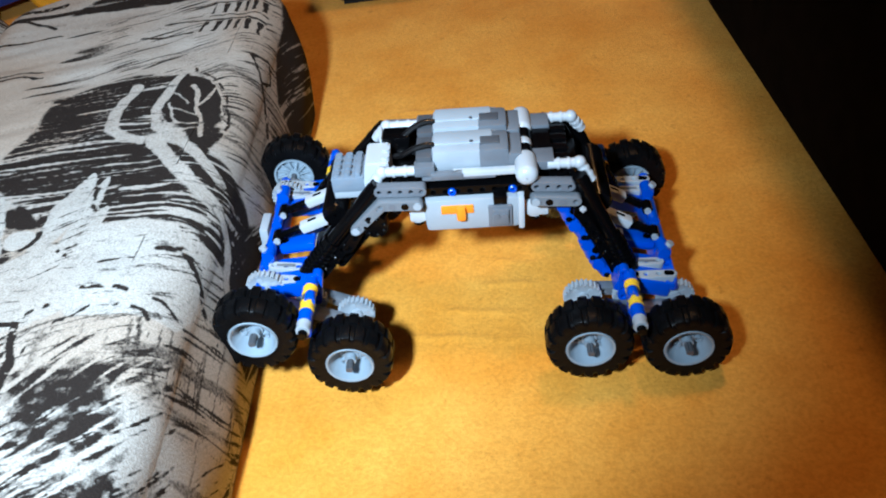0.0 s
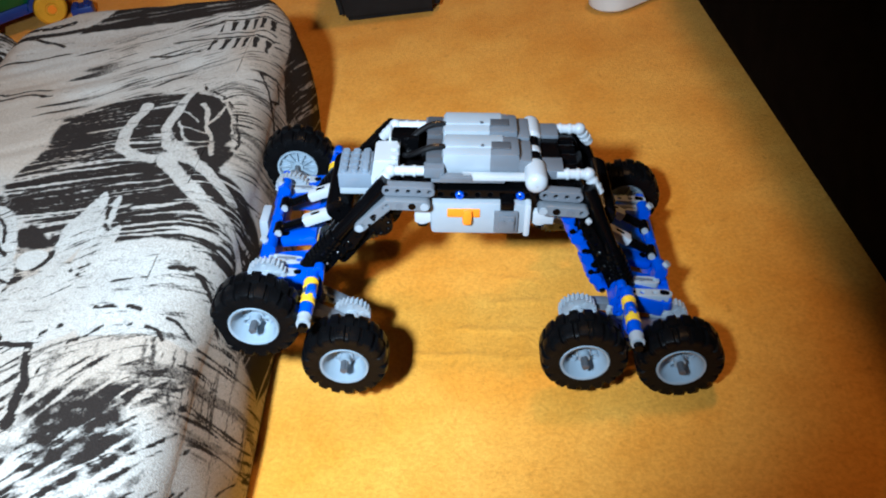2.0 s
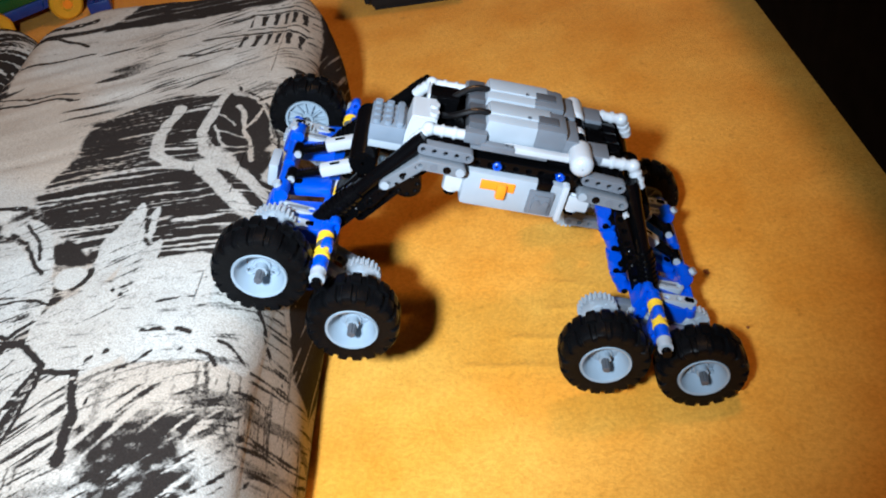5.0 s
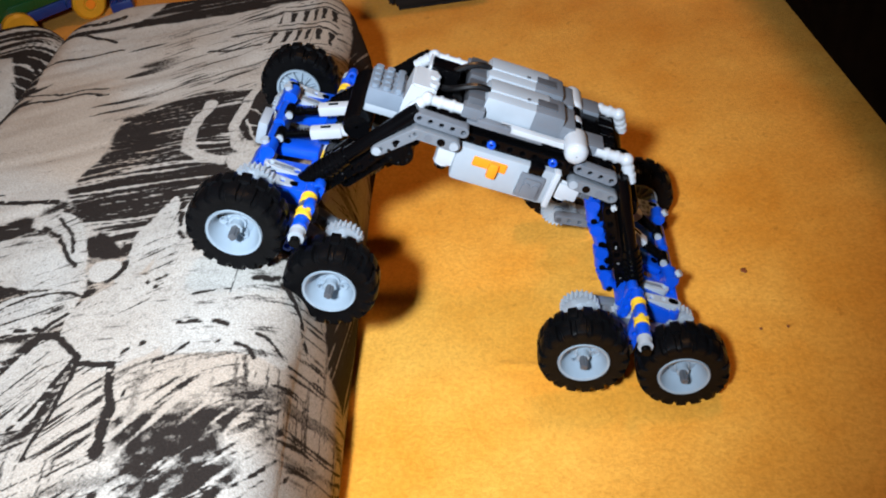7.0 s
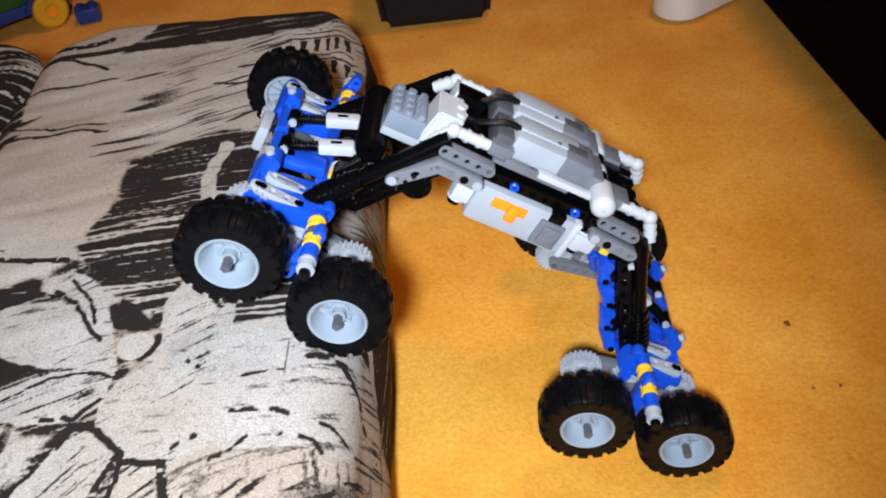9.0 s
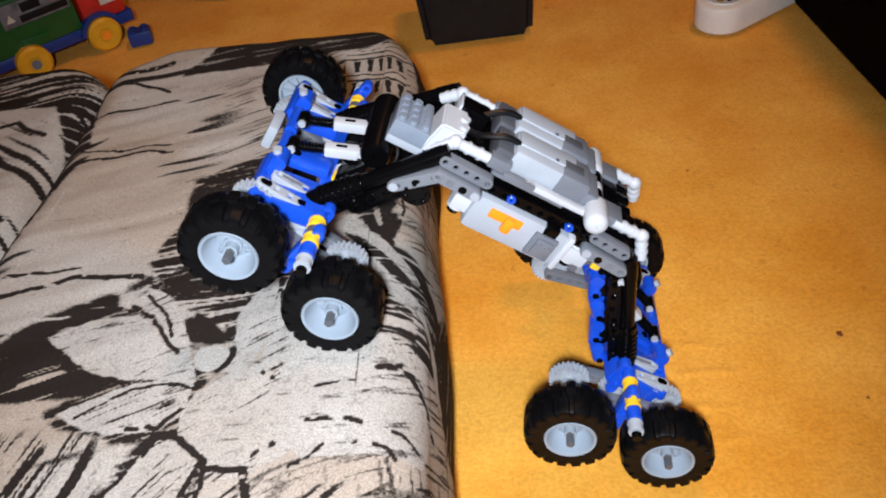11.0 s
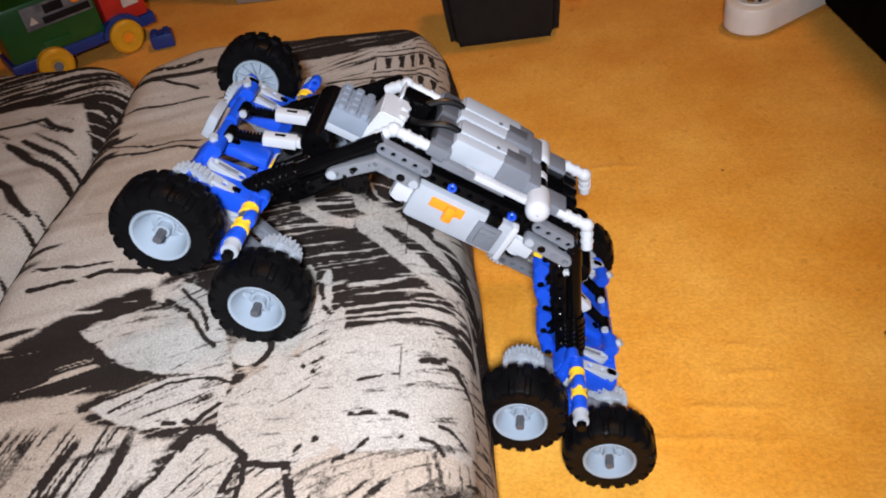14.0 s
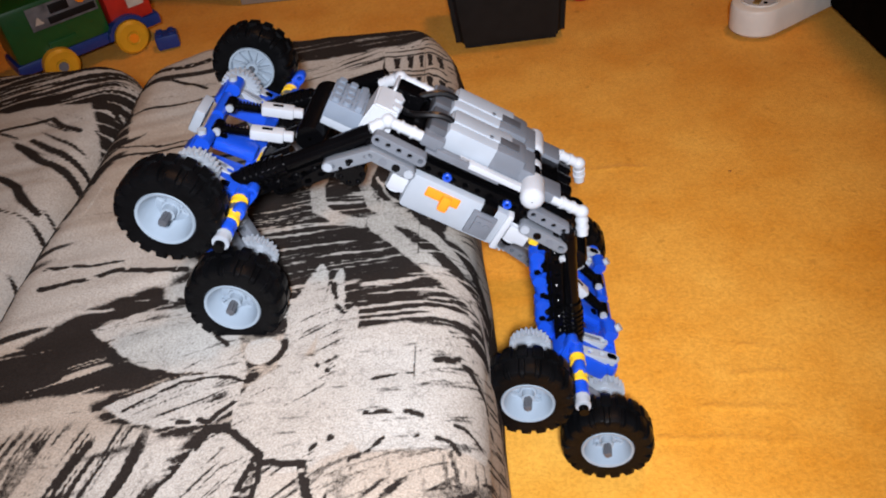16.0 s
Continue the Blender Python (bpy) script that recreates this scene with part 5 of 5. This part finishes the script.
def toy_truck():
    top = new("toy_truck")
    bm = bmesh.new()
    box(bm, (0, 0, 0.040), (0.27, 0.085, 0.022), 0.006)
    part("truck_frame", bm, TOYBLUE, top, "blue plastic frame")
    bm = bmesh.new()
    box(bm, (-0.045, 0, 0.098), (0.17, 0.09, 0.096), 0.008)
    box(bm, (-0.045, -0.046, 0.064), (0.05, 0.004, 0.016), 0.001)
    body = part("truck_body", bm, GREEN, top, "green plastic box body")
    bm = bmesh.new()
    box(bm, (-0.026, -0.0463, 0.118), (0.118, 0.0022, 0.040), 0.0008)
    part("side_label", bm, LABELGREY, body, "printed picture label")
    bm = bmesh.new()
    box(bm, (-0.012, -0.0478, 0.108), (0.084, 0.0012, 0.012), 0.0004)
    part("label_shape", bm, BINBLACK, body)
    bm = bmesh.new()
    box(bm, (-0.030, -0.0478, 0.126), (0.034, 0.0012, 0.016), 0.0006)
    part("label_shape", bm, BINBLACK, body)
    bm = bmesh.new()
    bmesh.ops.create_cone(bm, cap_ends=True, segments=3, radius1=0.009, radius2=0.009, depth=0.0012, matrix=pose(-0.070, -0.0478, 0.112, 90, 0, 0))
    part("label_shape", bm, PAPER, body)
    bm = bmesh.new()
    rod(bm, (0.010, -0.0470, 0.130), (0.010, -0.0490, 0.130), 0.011, 18)
    part("label_shape", bm, ORANGE, body)
    bm = bmesh.new()
    box(bm, (0.086, 0, 0.100), (0.082, 0.088, 0.098), 0.010)
    cab = part("truck_cab", bm, RED, top, "red plastic cab")
    bm = bmesh.new()
    box(bm, (0.098, -0.0450, 0.090), (0.030, 0.0020, 0.024), 0.0008)
    part("cab_label", bm, PAPER, cab)
    for y in (-0.047, 0.047):
        bm = bmesh.new()
        lathe(bm, [(0.033, -0.008), (0.040, -0.008), (0.040, 0.008), (0.033, 0.008), (0.033, -0.008)], 28, pose(0.068, y, 0.031))
        bmesh.ops.bisect_plane(bm, geom=bm.verts[:] + bm.edges[:] + bm.faces[:], plane_co=(0, 0, 0.036), plane_no=(0, 0, 1), clear_inner=True)
        part("wheel_arch", bm, TOYBLUE, top, "blue arch over the front wheel")
    for x in (-0.066, 0.068):
        for y in (-0.052, 0.052):
            bm = bmesh.new()
            lathe(bm, [(0.0004, -0.010), (0.011, -0.010), (0.013, -0.012), (0.026, -0.012), (0.031, -0.007), (0.031, 0.009), (0.026, 0.012), (0.0004, 0.012)], 28)
            bmesh.ops.recalc_face_normals(bm, faces=bm.faces)
            w = part("truck_wheel", bm, TOYYELLOW, top, "yellow plastic wheel")
            w.matrix_basis = pose(x, y, 0.031, 0, 0, 0 if y < 0 else 180)
            bm = bmesh.new()
            rod(bm, (0, -0.0118, 0), (0, -0.0140, 0), 0.0085, 18)
            part("hub_cap", bm, MID if x < 0 else ORANGE, w)
    top.matrix_basis = pose(-0.728, 0.742, 0, 0, 0, 42) @ Matrix.Diagonal((0.76, 0.76, 0.76, 1))
    tagged(top, "green, blue and red plastic toy truck with yellow wheels", "toy truck")


storage_box()
power_strip()
toy_truck()
bm = bmesh.new()
box(bm, (0, 0, 0.011), (0.032, 0.026, 0.020), 0.004)
for i in range(2):
    for j in range(2):
        rod(bm, (-0.008 + 0.016 * i, -0.006 + 0.012 * j, 0.02), (-0.008 + 0.016 * i, -0.006 + 0.012 * j, 0.0235), 0.0045, 14)
brick = tagged(part("toy_brick", bm, TOYBLUE), "small blue toy brick lying on the carpet", "toy brick")
brick.matrix_basis = pose(-0.617, 0.754, 0, 0, 0, 20)


def cabinet(name, x0, x1, y0, y1, h, mat, label, category, panels):
    top = new(name)
    bm = bmesh.new()
    box(bm, (0, 0, h / 2 + 0.02), (x1 - x0, y1 - y0, h - 0.04), 0.003)
    part("carcass", bm, mat, top)
    bm = bmesh.new()
    box(bm, (0, 0.01, 0.02), (x1 - x0 - 0.02, y1 - y0 - 0.03, 0.04), 0.002)
    part("plinth", bm, BINBLACK, top)
    w = (x1 - x0) / panels
    for k in range(panels):
        bm = bmesh.new()
        box(bm, (-(x1 - x0) / 2 + w * (k + 0.5), -(y1 - y0) / 2 - 0.009, h / 2 + 0.02), (w - 0.006, 0.018, h - 0.06), 0.003)
        part("door", bm, mat, top)
    top.matrix_basis = pose((x0 + x1) / 2, (y0 + y1) / 2, 0)
    tagged(top, label, category)


cabinet("cabinet", -1.3, -0.575, 0.93, 1.33, 0.9, WOOD, "red-brown wooden cabinet with plain doors standing on the carpet", "cabinet", 2)
cabinet("cabinet", 0.08, 0.20, 0.765, 1.15, 0.7, WOOD, "narrow red-brown wooden cabinet behind the power strip", "cabinet", 1)
cabinet("dark_chest", -0.570, 0.075, 0.98, 1.35, 0.8, BINBLACK, "black chest in the shade behind the toys", "chest", 2)
board = block("board", (-0.54, 0.872, 0), (-0.235, 0.886, 0.32), PALEWOOD, "plain grey-beige board leaning upright on the carpet", "board", bevel=0.002)


def clutter():
    bm = bmesh.new()
    lathe(bm, [(0.0004, 0.0), (0.013, 0.0), (0.014, 0.002), (0.014, 0.05), (0.006, 0.062), (0.006, 0.075), (0.0004, 0.075)], 20, pose(0, 0, 0, 90))
    bmesh.ops.recalc_face_normals(bm, faces=bm.faces)
    ob = part("glue_bottle", bm, RED)
    ob.matrix_basis = pose(-0.040, 0.780, 0)
    tagged(ob, "small red bottle standing on the carpet", "bottle")
    for x, y, w, mat, label in ((-0.012, 0.795, 0.016, WHITE, "small white carton beside the red bottle"), (0.045, 0.80, 0.030, PAPER, "printed paper packet on the carpet"), (0.066, 0.79, 0.016, YELLOW, "small yellow packet on the carpet")):
        bm = bmesh.new()
        box(bm, (0, 0, 0.028), (w, 0.012, 0.056), 0.001)
        box(bm, (0, -0.0063, 0.03), (w * 0.7, 0.0008, 0.02), 0)
        ob = part("packet", bm, mat)
        ob.matrix_basis = pose(x, y, 0, 0, 0, 8)
        tagged(ob, label, "packet")


clutter()


def lint(x, y, size, seed):
    bm = bmesh.new()
    bmesh.ops.create_icosphere(bm, subdivisions=3, radius=size)
    for v in bm.verts:
        v.co *= 0.75 + 0.7 * noise.noise(v.co * 420 + Vector((seed, 0, 0)))
        v.co.z *= 0.45
    ob = part("lint", bm, WOOD)
    ob.matrix_basis = pose(x, y, size * 0.3)
    tagged(ob, "small dark brown bit of lint on the carpet", "lint", "bits of lint")


for k, (x, y, size) in enumerate(((0.145, 0.133, 0.0028), (0.165, 0.073, 0.0014), (0.146, 0.072, 0.0013), (0.069, 0.355, 0.0014))):
    lint(x, y, size, k * 7)


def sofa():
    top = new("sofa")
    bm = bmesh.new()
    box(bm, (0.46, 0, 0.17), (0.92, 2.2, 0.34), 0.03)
    part("sofa_base", bm, DIM, top, "dark cloth sofa base, coloured as in shade")
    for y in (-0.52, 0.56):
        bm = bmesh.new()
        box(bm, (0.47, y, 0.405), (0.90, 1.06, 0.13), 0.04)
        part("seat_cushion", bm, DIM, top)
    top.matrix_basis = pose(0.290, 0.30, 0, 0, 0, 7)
    tagged(top, "low dark cloth sofa on the carpet, its shade put into the colour", "sofa")


sofa()


# ---- motion ----
def motions():
    walk(rover, [(t, pose(x, y, z, a, b, c)) for t, x, y, z, a, b, c in ROVER])
    for end, k in (("front", 1), ("rear", 4)):
        hx, hz = HINGE[end]
        rest = math.atan2(ROCKERS[17][k] - hx, hz - ROCKERS[17][k + 1])
        rows = []
        for r in ROCKERS:
            turn = skew(end, r[0]) - skew(end, 0)
            rows.append((r[0], pose(r[k] + turn / 2, 0, r[k + 1], 0, math.degrees(rest - math.atan2(r[k] - hx, hz - r[k + 1])), math.degrees(-turn / 0.196))))
        walk(AXLES[end], rows)
    # how far the wheels have rolled, from the way of the pivots over the ground
    for (end, sy), (arm, w1, w2) in RIDERS.items():
        k = 1 if end == "front" else 4
        walk(arm, [(r[0], pose(r[k] + skew(end, r[0]) * (sy > 0), -NARROW * (sy > 0), r[k + 1] - sag(end, r[0]) * (sy > 0), 0, r[k + 2])) for r in ROCKERS])
        for w, side in ((w1, -1), (w2, 1)):
            rows, rolled, last = [], 40.0 * side, None
            for r, body in zip(ROCKERS, ROVER):
                m = pose(r[k], 0, r[k + 1], 0, r[k + 2])
                p = m @ Vector((side * SPAN[end] / 2, sy * OUT[end], 0)) + Vector((skew(end, r[0]), -NARROW, -sag(end, r[0]))) * (sy > 0)
                q = pose(*body[1:]) @ p
                if last is not None:
                    rolled -= math.degrees(((q.x - last.x) ** 2 + (q.z - last.z) ** 2) ** 0.5 / R) * (1 if q.x < last.x else -1)
                last = q
                rows.append((r[0], pose(p.x, p.y, p.z, 0, rolled - body[5])))
            walk(w, rows)


motions()
